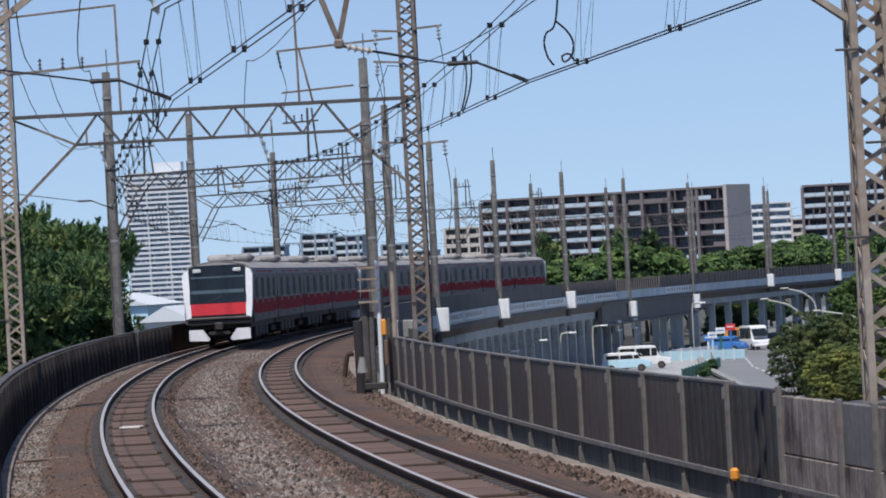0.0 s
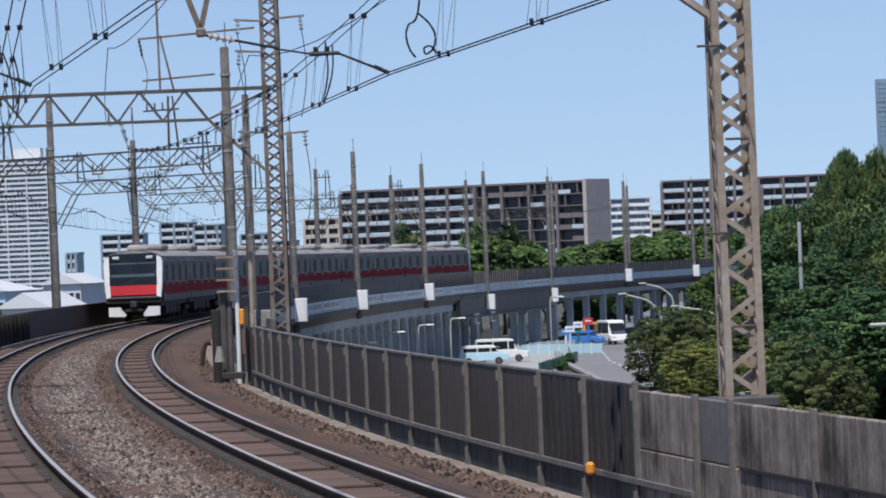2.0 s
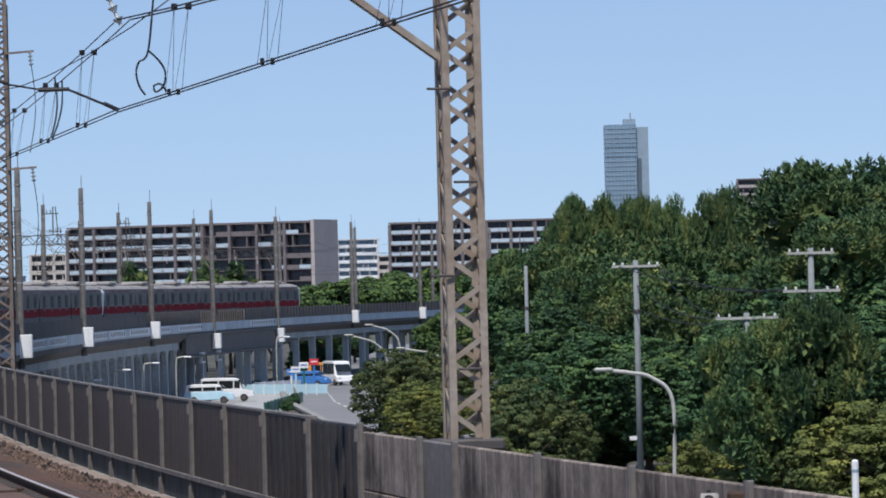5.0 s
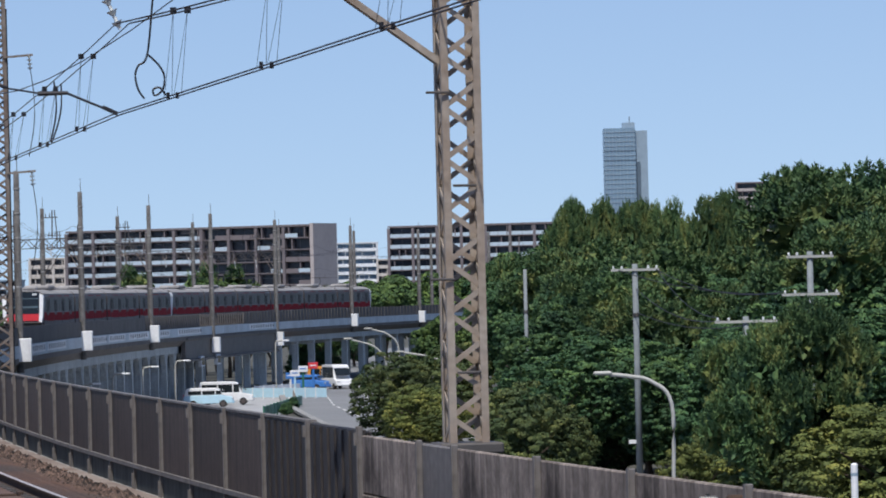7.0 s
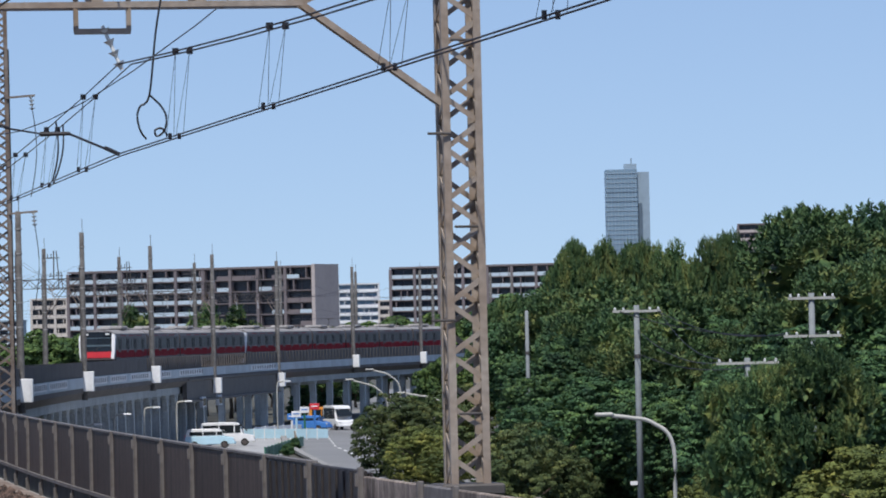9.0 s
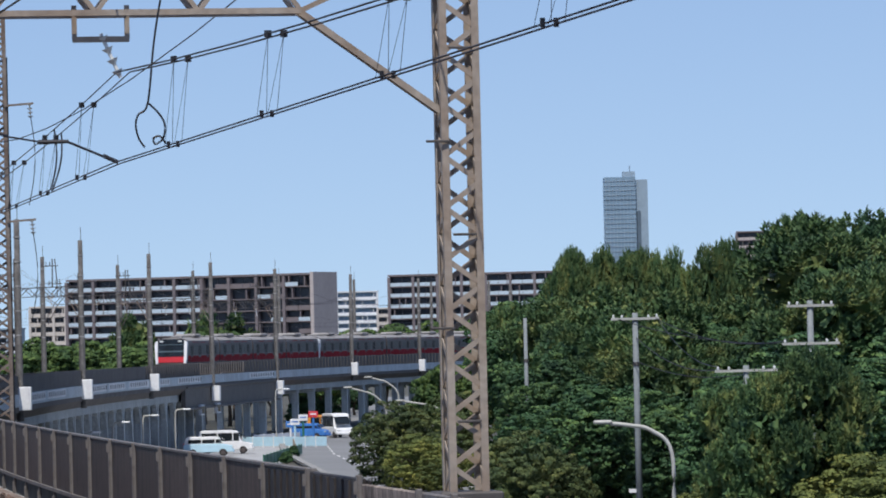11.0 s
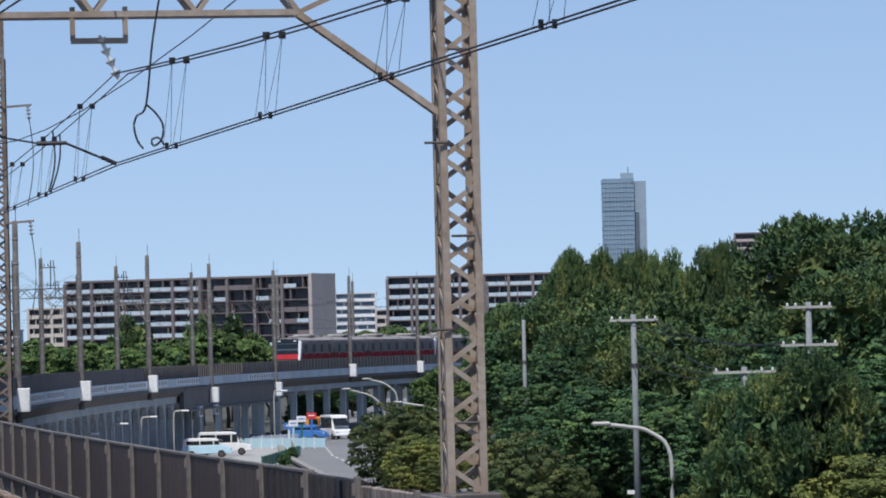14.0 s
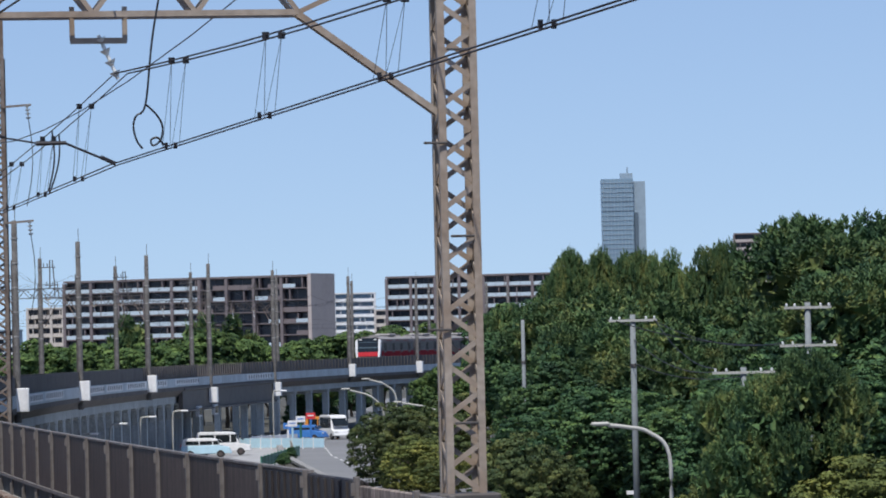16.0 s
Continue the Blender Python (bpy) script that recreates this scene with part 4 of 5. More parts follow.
def facade(name, bl, br, dl, dr, top, label, floors, bays, wall, front, recess, depth=14.0, base_z=GROUND, blue_until=1.0, col_every=4, storey=2.9, end_wall=None, front_lit=0.0, group=""):
    """A slab block of flats: wall behind, and in front of it on each storey a balcony bay: slab, front, dark recess."""
    A, B = dirn(bl, dl, 0), dirn(br, dr, 0)
    d = B - A
    L = d.length
    u = d.normalized()
    back = Vector((-u.y, u.x, 0))
    m = Matrix(((u.x, back.x, 0, A.x), (u.y, back.y, 0, A.y), (0, 0, 1, 0), (0, 0, 0, 1)))
    ob = base(name, m, label=label, category="apartment building" if floors < 20 else "tower block", group=group)
    H = top - base_z
    box_part("wall", (L / 2, 1.6 + depth / 2, base_z + H / 2), (L, depth, H), wall, ob)
    box_part("roof", (L / 2, 0.9 + depth / 2, top + 0.25), (L + 0.6, depth + 1.6, 0.5), wall, ob)
    bw = L / bays

    def shared(nm, size, bev=0.0):
        bm = bx(bmesh.new(), (0, 0, 0), size, bevel=bev)
        me = bpy.data.meshes.new(nm)
        bm.to_mesh(me)
        bm.free()
        return me
    win = shared("window", (bw * 0.95, 0.1, storey * 0.80))
    bal = shared("balcony", (bw * 0.97, 0.14, 1.05))
    win.materials.append(recess)
    scr = shared("screen", (0.28, 1.5, storey * 0.85))
    scr.materials.append(wall)
    bal.materials.append(front)
    bal2 = bal.copy()
    bal2.materials.clear()
    bal2.materials.append(wall)
    rng = random.Random(5)
    nf = min(floors, int(H / storey))
    for f in range(nf):
        z = top - (f + 1) * storey
        box_part("balcony_slab", (L / 2, 0.75, z + 0.1), (L, 1.7, 0.26), wall, ob)
        for k in range(bays):
            w = part("window", win, recess, ob)
            w.location = ((k + 0.5) * bw, 1.55, z + storey * 0.5)
            fr = (k + 0.5) / bays
            if fr < blue_until or rng.random() < 0.12:
                b = part("balcony", bal, front, ob)
            elif rng.random() < 0.3:
                b = part("balcony", bal2, wall, ob)
            else:
                b = None
            if b:
                b.location = ((k + 0.5) * bw, -0.02 + rng.uniform(0, 0.2), z + 0.65)
            if rng.random() < 0.35:
                s_ = part("screen", scr, wall, ob)
                s_.location = ((k + rng.uniform(0.1, 0.9)) * bw, 0.8, z + storey * 0.5)
    for k in range(0, bays + 1, col_every):
        box_part("column", (k * bw, 0.55, base_z + H / 2), (0.75, 1.9, H - 0.3), wall, ob)
    if end_wall:
        box_part("end_wall", (L + 0.5, depth / 2 + 0.4, base_z + (H + 0.7) / 2), (0.9, depth + 3, H + 0.7), end_wall, ob, "plain grey tiled end wall")
    return ob


def above(e, d):
    return 2.6 + e * d


facade("apartment_building", -0.0788, -0.0278, 1215, 1190, above(.0146, 1200), "long mauve-grey apartment block with pale blue balcony fronts", 9, 18, M_APT, M_APT_BLUE, M_APT_DARK, blue_until=0.58, col_every=2, end_wall=M_APT_END, depth=12)
facade("apartment_building", -0.0117, 0.034, 1300, 1288, above(.0142, 1270), "long grey apartment block rising behind the pines", 9, 18, M_APT, M_APT_BLUE, M_APT_DARK, blue_until=1.0, col_every=2, depth=12)
facade("apartment_building", -0.0226, -0.0142, 1800, 1800, above(.0108, 1800), "white mid-rise block with long window bands", 8, 6, M_PALE, M_WHITE, M_TOWER, col_every=6)
facade("apartment_building", -0.0142, -0.0118, 1750, 1750, above(.0072, 1750), "small pinkish mid-rise block", 6, 3, M_CREAM, M_CREAM, M_APT_DARK)
facade("apartment_building", -0.0866, -0.0792, 1500, 1500, above(.0091, 1500), "cream slender block of flats", 9, 6, M_CREAM, M_CREAM, M_APT_DARK, col_every=2)
blk = facade("apartment_building", 0.0609, 0.0775, 1780, 1775, above(.0213, 1780), "mauve apartment building behind the tall trees", 14, 12, M_APT, M_APT_END, M_APT_DARK, col_every=12, storey=3.0)
box_part("roof_house", (21.5, 6, above(.0213, 1780) + 2.4), (8.6, 8, 4.2), M_PALE, blk, "pale roof house")
# Recesses take the lighter tower glass: distance haze put into their colour.
twr = facade("apartment_tower", -0.1533, -0.1402, 2600, 2600, above(.0243, 2600), "tall pale residential tower with close balcony bands", 27, 9, M_PALE, M_PALE, M_TOWER, depth=30, col_every=3, storey=2.75, group="")
box_part("roof_house", (22, 16, above(.0243, 2600) + 3.2), (15, 12, 5.5), M_PALE, twr, "pale machine house")
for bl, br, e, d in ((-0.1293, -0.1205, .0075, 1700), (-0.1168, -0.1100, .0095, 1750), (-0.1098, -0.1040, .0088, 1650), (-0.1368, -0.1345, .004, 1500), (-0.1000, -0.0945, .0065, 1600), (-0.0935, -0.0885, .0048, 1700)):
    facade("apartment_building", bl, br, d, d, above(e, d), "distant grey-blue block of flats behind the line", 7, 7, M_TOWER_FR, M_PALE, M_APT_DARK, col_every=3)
for bl, br, d, z, mat in ((-0.168, -0.150, 520, 2.3, M_LTBLUE), (-0.151, -0.1415, 430, 1.0, M_PALE), (-0.142, -0.134, 620, 2.6, M_PALE), (-0.20, -0.166, 600, 1.5, M_PALE)):
    ob = base("warehouse", label="low pale blue-grey warehouse with a shallow roof", category="warehouse", group="warehouses")
    xl, xr = bl * d, br * d
    box_part("wall", ((xl + xr) / 2, d + 12, (GROUND + z) / 2 - 0.7), (xr - xl, 24, z - GROUND - 1.4), mat, ob)
    prof = [(xl - .5, z - 1.4), ((xl + xr) / 2, z), (xr + .5, z - 1.4)]
    bm = bmesh.new()
    va = [bm.verts.new((x, d - 0.5, zz)) for x, zz in prof]
    vb = [bm.verts.new((x, d + 24.5, zz)) for x, zz in prof]
    for i in range(3):
        bm.faces.new((va[i], va[(i + 1) % 3], vb[(i + 1) % 3], vb[i]))
    bm.faces.new(va)
    bm.faces.new(vb[::-1])
    part("roof", bm, M_PALE, ob)
    for k in range(6):
        box_part("window", (xl + (k + .5) * (xr - xl) / 6, d - 0.03, z - 3.2), ((xr - xl) / 9, 0.08, 1.2), M_APT_DARK, ob)

# glass office tower
gt = base("office_tower", label="tall blue-grey glass office tower far beyond the trees", category="office tower")
D = 4300.0
x0, x1, zt = 0.0336 * D, 0.0427 * D, above(.0336, D)
xm = x0 + (x1 - x0) * 0.72
box_part("shaft", ((x0 + xm) / 2, D + 17, zt / 2), (xm - x0, 34, zt - 1), M_TOWER, gt)
box_part("side_bay", ((xm + x1) / 2, D + 20, zt / 2 - 1.5), (x1 - xm - 0.2, 32, zt - 3), M_TOWER_FR, gt, "paler side bay")
box_part("slot", (xm + 2.4, D + 3.4, zt * 0.40), (3.2, 2.0, zt * 0.78), M_TOWER_DK, gt, "dark vertical slot")
for k in range(34):
    z = zt - 4 - k * 4.2
    box_part("floor_band", ((x0 + xm) / 2, D - 0.2, z), (xm - x0, 0.5, 0.7), M_TOWER_FR if k not in (4, 6) else M_TOWER_DK, gt)
for k in range(9):
    box_part("mullion", (x0 + (k + .5) * (xm - x0) / 9, D - 0.35, zt / 2), (0.5, 0.5, zt - 2), M_TOWER_FR, gt)
box_part("roof_house", ((x0 + x1) / 2 + 3, D + 14, zt + 2), (11, 14, 5), M_TOWER_FR, gt)
bm = rod(bmesh.new(), ((x0 + x1) / 2 + 4, D + 12, zt), ((x0 + x1) / 2 + 4, D + 12, zt + 10), 0.7)
part("roof_mast", bm, M_TOWER_FR, gt)


# ---- trees ----
def leaves_mesh(name, kind, rng, R, clumps, per, clump, leaf, lobes):
    """A crown about the origin. Uneven lobes carry clumps on their upper and outer sides: pine shoots are upright
    brushes of needles, broad leaves lie on small domes; a thinner layer of leaves fills the inside."""
    R = np.array(R)
    unit = lambda v: v / np.linalg.norm(v, axis=-1, keepdims=True)
    tight = kind == "clipped"
    cen = unit(rng.normal(size=(lobes, 3))) * rng.uniform(0.5, 0.80, (lobes, 1))
    rad = rng.uniform(0.22, 0.36, lobes)
    if tight:
        cen *= 0.70
        rad = rng.uniform(0.40, 0.48, lobes)
    cen, rad = np.vstack([cen, [[0, 0, 0]]]), np.append(rad, 0.86 if tight else 0.55)
    flat_z = np.array([1, 1, 0.6 if kind == "pine" else 1.0 if tight else 0.85])
    pick = rng.choice(lobes + 1, clumps * 3, p=rad ** 2 / (rad ** 2).sum())
    dv = unit(rng.normal(size=(clumps * 3, 3)))
    dv[:, 2] = np.where(dv[:, 2] < (-0.9 if tight else -0.35), -dv[:, 2], dv[:, 2])
    q = cen[pick] + dv * rad[pick][:, None] * flat_z
    near = np.linalg.norm((q[:, None] - cen[None]) / flat_z, axis=2) / rad
    near[np.arange(len(q)), pick] = 9
    keep = np.where(near.min(1) > 0.86)[0][:clumps]
    q, dv = q[keep] * R, dv[keep]
    n = len(keep)
    own = np.repeat(np.arange(n), per)
    m = len(own)
    grow = rng.uniform(0.65, 1.4, n)[own][:, None]
    if kind == "pine":
        ax = unit(dv * 0.5 + np.array([0, 0, 1.0]) + rng.normal(size=(n, 3)) * 0.16)[own]
        side = unit(np.cross(ax, rng.normal(size=(m, 3))))
        u = rng.random((m, 1))
        b0 = q[own] + ax * u * clump * grow + side * clump * 0.05
        d = unit(ax * 0.75 + side * (1.05 - 0.6 * u))
        w = unit(np.cross(d, rng.normal(size=(m, 3)))) * leaf * 0.26
        tri = np.stack([b0 - w, b0 + w, b0 + d * leaf * rng.uniform(0.8, 1.35, (m, 1))], 1)
    else:
        ax = unit(dv * 0.8 + np.array([0, 0, 0.6]))[own]
        h = unit(rng.normal(size=(m, 3)) + ax * 0.8)
        c = q[own] + h * clump * grow * np.array([1.15, 1.15, 0.62]) * rng.uniform(0.75, 1.05, (m, 1))
        nrm = unit(h + ax * 0.3 + rng.normal(size=(m, 3)) * 0.33)
        t1 = unit(np.cross(nrm, rng.normal(size=(m, 3))))
        t2 = np.cross(nrm, t1)
        sz = leaf * rng.uniform(0.7, 1.3, (m, 1))
        tri = np.stack([c - t1 * sz, c + t1 * sz * .6 - t2 * sz * .8, c + t1 * sz * .7 + t2 * sz * .8], 1)
    k = m // 7
    pk = rng.integers(0, lobes + 1, k)
    c = (cen[pk] + unit(rng.normal(size=(k, 3))) * (rad[pk] * rng.uniform(0.55, 0.82, k))[:, None] * flat_z) * R
    t1, t2 = unit(rng.normal(size=(k, 3))) * leaf * 2.2, unit(rng.normal(size=(k, 3))) * leaf * 2.2
    tri = np.concatenate([tri, np.stack([c - t1, c + t1, c + t2 * 1.3], 1)])
    me = bpy.data.meshes.new(name)
    me.from_pydata(tri.reshape(-1, 3).tolist(), [], np.arange(len(tri) * 3).reshape(-1, 3).tolist())
    return me


def trunk_bm(h, r, rng, limbs=6, spread=3.0):
    bm = bmesh.new()
    pts = [Vector((0, 0, 0))]
    for k in range(1, 6):
        pts.append(Vector((rng.normal() * 0.12 * k, rng.normal() * 0.12 * k, h * k / 5)))
    for k in range(5):
        rod(bm, pts[k], pts[k + 1], r * (1 - k * .16), 8, r * (1 - (k + 1) * .16))
    for k in range(limbs):
        a = rng.random() * 6.28
        z0 = h * rng.uniform(0.45, 0.95)
        p = pts[min(4, int(z0 / h * 5))].lerp(pts[min(5, int(z0 / h * 5) + 1)], 0.5)
        e = p + Vector((math.cos(a) * spread * 0.7, math.sin(a) * spread * 0.7, spread * 0.45))
        rod(bm, p, e, r * .38, 6, r * .12)
    return bm


RNG = np.random.default_rng(11)


def tree_kind(kind, label, cat, leaf, R, zc, lobes, clumps, per, clump, size):
    ob = base(kind, label=label, category=cat, group={"pine_tree": "pine trees", "broadleaf_tree": "broadleaf trees"}.get(kind, "clipped shrubs" if kind == "clipped_shrub" else "clipped trees" if kind == "clipped_tree" else "undergrowth"))
    part("trunk", trunk_bm(zc, 0.24, RNG, spread=R[0]), M_BARK, ob)
    me = leaves_mesh("crown", "pine" if kind == "pine_tree" else "clipped" if "clipped" in kind else "broad", RNG, R, clumps, per, clump, size, lobes)
    me.transform(Matrix.Translation((0, 0, zc)))
    ob["crown_top"] = float(np.percentile([v.co.z for v in me.vertices], 99.7))
    part("crown", me, leaf, ob)
    return ob


PROTO = {
    "pine": [tree_kind("pine_tree", "dark green pine with upright yellow-green tufts", "tree", L_PINE, (4.2, 4.2, 5.4), 7.2, 32, 1500, 16, 0.48, 0.21) for _ in range(3)],
    "broad": [tree_kind("broadleaf_tree", "full green broadleaf tree with a dense crown", "tree", L_BROAD, (4.6, 4.6, 5.6), 7.0, 40, 1150, 24, 0.25, 0.105) for _ in range(3)],
    "far_broad": [tree_kind("broadleaf_tree", "bright green broadleaf tree beyond the viaduct", "tree", L_FAR, (5.2, 5.2, 5.6), 7.0, 18, 600, 20, 0.42, 0.20) for _ in range(2)],
    "far_pine": [tree_kind("pine_tree", "dark pine rising beyond the viaduct", "tree", L_PINE, (3.2, 3.2, 4.4), 8.2, 10, 420, 12, 0.7, 0.36)],
    "round": [tree_kind("clipped_tree", "large rounded dark olive clipped tree beside the road", "tree", L_OLIVE, (2.9, 2.9, 3.1), 2.7, 40, 420, 65, 0.27, 0.07)],
    "hedge": [tree_kind("undergrowth_shrub", "dark green undergrowth shrub beneath the trees", "shrub", L_BROAD, (3.0, 3.0, 2.6), 2.7, 14, 500, 24, 0.26, 0.11)],
    "bush": [tree_kind("clipped_shrub", "rounded clipped shrub with yellow-green small leaves", "shrub", L_BUSH, (2.8, 2.8, 2.7), 2.3, 40, 420, 65, 0.27, 0.065) for _ in range(2)],
}
USED = set()


def plant(kind, bearing, d, top, wide=1.0, k=None):
    """A tree d metres out, its top at that height, its crown widened by that factor."""
    k = RNG.integers(len(PROTO[kind])) if k is None else k
    sc = (top - GROUND) / PROTO[kind][k]["crown_top"]
    m = Matrix.Translation(dirn(bearing, d, GROUND)) @ Matrix.Rotation(RNG.random() * 6.28, 4, "Z") @ Matrix.Diagonal((sc * wide, sc * wide, sc, 1))
    p = PROTO[kind][k]
    if (kind, k) not in USED:
        USED.add((kind, k))
        p.matrix_world = m
        return p
    return copy_thing(p, m @ Matrix.Diagonal((1 / p.scale.x, 1 / p.scale.y, 1 / p.scale.z, 1)))


# the grove beside the line: outline of its tops by bearing (tops above the eye, for each metre ahead)
OUT = [(0.004, .0030), (0.010, .0070), (0.017, .0110), (0.026, .0150), (0.032, .0165), (0.040, .0155), (0.047, .0158), (0.051, .0100), (0.0567, .0140), (0.061, .0080),
       (0.069, .0070), (0.0755, .0080), (0.0800, .0200), (0.084, .0265), (0.092, .0265), (0.105, .024)]


def outline(b):
    for (b0, e0), (b1, e1) in zip(OUT, OUT[1:]):
        if b0 <= b <= b1:
            return e0 + (e1 - e0) * (b - b0) / (b1 - b0)
    return OUT[0][1] if b < OUT[0][0] else OUT[-1][1]


for row, (d, low, kinds) in enumerate(((330, 0.0, ("pine", "broad", "pine")), (295, .0045, ("pine", "broad", "pine")), (265, .011, ("pine", "pine", "broad")), (240, .018, ("broad", "pine", "pine")), (222, .025, ("broad", "broad")))):
    b = 0.0145 + row * 0.003
    j = 0
    while b < 0.108:
        e = outline(b) - low
        dd = d + RNG.uniform(-12, 12) - (50 if b > 0.077 and row < 3 else 0)
        if not (row == 0 and 0.049 < b < 0.054):
            plant(kinds[(j + row) % len(kinds)], b, dd, above(e, dd) - 0.2 + RNG.uniform(-0.5, 0.3), RNG.uniform(1.05, 1.35) if b > 0.021 else 0.85)
        b += RNG.uniform(0.0075, 0.0105)
        j += 1
# spiky tips on the skyline
for b, e in ((0.0255, .0168), (0.0295, .0186), (0.0345, .0184), (0.0385, .0180), (0.0425, .0176), (0.0465, .0178), (0.0567, .0196), (0.0535, .0150), (0.0640, .0150)):
    plant("pine", b, 318, above(e, 318), 0.42)
# clipped shrubs by the road and the wall
for b, d, top, w, kd in ((-0.0112, 296, above(-.0115, 310), 1.0, "broad_s"), (-0.0062, 288, above(-.0190, 288), 1.05, "bush"), (0.0010, 305, above(-.0105, 305), 1.1, "broad_s"), (0.0150, 206, above(-.0190, 206), 0.9, "broad_s"),
                         (-0.001, 285, above(-.0215, 285), 1.0, "bush"), (0.0085, 282, above(-.0215, 282), 1.1, "bush"), (0.0225, 208, above(-.0240, 208), 0.85, "broad_s"), (0.0785, 175, above(-.0262, 175), 1.4, "bush"),
                         (0.066, 178, above(-.0305, 178), 0.9, "bush"), (0.088, 168, above(-.0255, 168), 1.2, "bush"), (0.052, 185, above(-.0305, 185), 0.8, "bush"), (0.0985, 170, above(-.024, 170), 1.1, "bush")):
    plant("bush" if kd == "bush" else "round", b, d, top, w * (1.2 if kd == "bush" else 1.05))
for b in (-0.004, 0.0, 0.004, 0.008, 0.0125):
    plant("far_broad", b, 380 + 20 * RNG.random(), above(-.0015 - 0.25 * abs(b - 0.012), 385), 0.9)
# trees beyond the far viaduct
for b, d, e, kd in ((-0.0855, 520, .0012, "broad"), (-0.0815, 510, .0020, "broad"), (-0.0745, 530, .0008, "broad"), (-0.0715, 520, .0016, "broad"), (-0.0645, 540, .0075, "pine"), (-0.0590, 560, .0022, "broad"),
                    (-0.0560, 560, .0030, "broad"), (-0.0505, 560, .0075, "pine"), (-0.0480, 580, .0030, "broad"), (-0.0445, 590, .0070, "pine"), (-0.0415, 600, .0026, "broad"), (-0.0370, 620, .0015, "broad"),
                    (-0.0330, 640, .0010, "broad"), (-0.0290, 660, .0012, "broad"), (-0.0245, 680, .0022, "broad"), (-0.0200, 700, .0016, "broad"), (-0.0150, 720, .0030, "broad"), (-0.0105, 720, .0036, "broad"),
                    (-0.0060, 720, .0040, "broad"), (-0.0010, 720, .0045, "broad"), (0.004, 700, .0050, "broad"), (-0.0670, 480, -.0005, "broad"), (-0.0620, 500, .0005, "broad"), (-0.0530, 520, .0020, "broad"), (-0.078, 480, .0005, "broad"), (-0.0895, 500, .0005, "broad"), (-0.0835, 470, .0028, "broad"), (-0.0575, 500, .0030, "broad"), (-0.0515, 520, .0035, "broad"), (-0.0455, 540, .0030, "broad"), (-0.0385, 560, .0018, "broad"), (-0.0310, 570, .0015, "broad"), (-0.0265, 590, .0020, "broad"), (-0.0175, 620, .0028, "broad"), (-0.0125, 640, .0032, "broad")):
    plant("far_" + kd, b, d, above(e, d), 0.8 if kd == "pine" else 1.15)
# pines beyond the outer wall
for b, d, e, w in ((-0.1695, 235, .0180, 0.95), (-0.174, 222, .0160, 1.0), (-0.1675, 250, .0095, 0.8), (-0.182, 228, .0190, 1.0), (-0.1705, 215, .0085, 1.0), (-0.164, 258, .0060, 0.55), (-0.1685, 220, .0030, 0.8), (-0.1765, 205, .0020, 1.0), (-0.190, 220, .018, 1.0)):
    plant("pine", b, d, above(e, d), w)



# ---- street furniture, vehicles, trackside gear ----
def bent(pts, r, n=8):
    """A smooth pipe through points."""
    pts = [Vector(p) for p in pts]
    out = []
    for i in range(len(pts) - 1):
        p0, p1, p2, p3 = pts[max(i - 1, 0)], pts[i], pts[i + 1], pts[min(i + 2, len(pts) - 1)]
        for k in range(6):
            t = k / 6
            out.append(0.5 * ((2 * p1) + (p2 - p0) * t + (2 * p0 - 5 * p1 + 4 * p2 - p3) * t * t + (3 * p1 - p0 - 3 * p2 + p3) * t ** 3))
    out.append(pts[-1])
    return tube(out, r, n)


def street_lamp(head, bend, top, label):
    """A pole with an arm that curves over to a flat lamp head."""
    x, y, z = top
    ob = base("street_lamp", label=label, category="street lamp", group="street lamps")
    part("pole", bent([(x, y, GROUND), (x, y, (GROUND + z) / 2), (x, y, z), bend, (Vector(bend) * .45 + Vector(head) * .55 + Vector((0, 0, .04))), head], 0.065), M_LAMP, ob, smooth=True)
    h = Vector(head)
    d = (h - Vector(bend)).normalized()
    bm = bmesh.new()
    bx(bm, h + d * 0.25, (0.62, 0.26, 0.13), bevel=0.05)
    part("lamp_head", bm, M_LAMP, ob, "pale lamp head")
    part("base_plate", bx(bmesh.new(), (x, y, GROUND + 0.08), (0.4, 0.4, 0.16), bevel=0.03), M_CONC, ob)
    return ob


street_lamp((-6.6, 330, -0.43), (-5.06, 330, -0.94), (-4.3, 330, -1.91), "pale grey curved-arm street lamp beside the road")
street_lamp((-5.53, 350, 0.10), (-4.35, 350, -0.28), (-3.6, 350, -1.18), "pale grey curved-arm street lamp beside the road")
street_lamp((-3.0, 324, -1.32), (-0.84, 324, -1.78), (0.54, 324, -2.86), "pale grey curved-arm street lamp beside the road")
street_lamp((5.22, 154.9, -0.15), (6.52, 154.9, -0.40), (7.17, 154.8, -1.15), "pale grey curved-arm street lamp before the grove")
for x, y, z in ((-24.3, 329, -3.0), (-23.3, 344, -2.58), (-22.1, 359, -2.35), (-20.8, 379, -2.2), (-14.6, 428, -1.25)):
    ob = base("park_lamp", label="slim grey lamp post with a short side arm below the viaduct", category="street lamp", group="slim lamps")
    part("pole", bent([(x - 0.75, y, GROUND), (x - 0.75, y, (GROUND + z) / 2), (x - 0.7, y, z - 0.25), (x - 0.35, y, z - 0.02), (x, y, z)], 0.07), M_LAMP, ob, smooth=True)
    part("lamp_head", bx(bmesh.new(), (x + 0.2, y, z), (0.6, 0.25, 0.14), bevel=0.05), M_WHITE, ob)


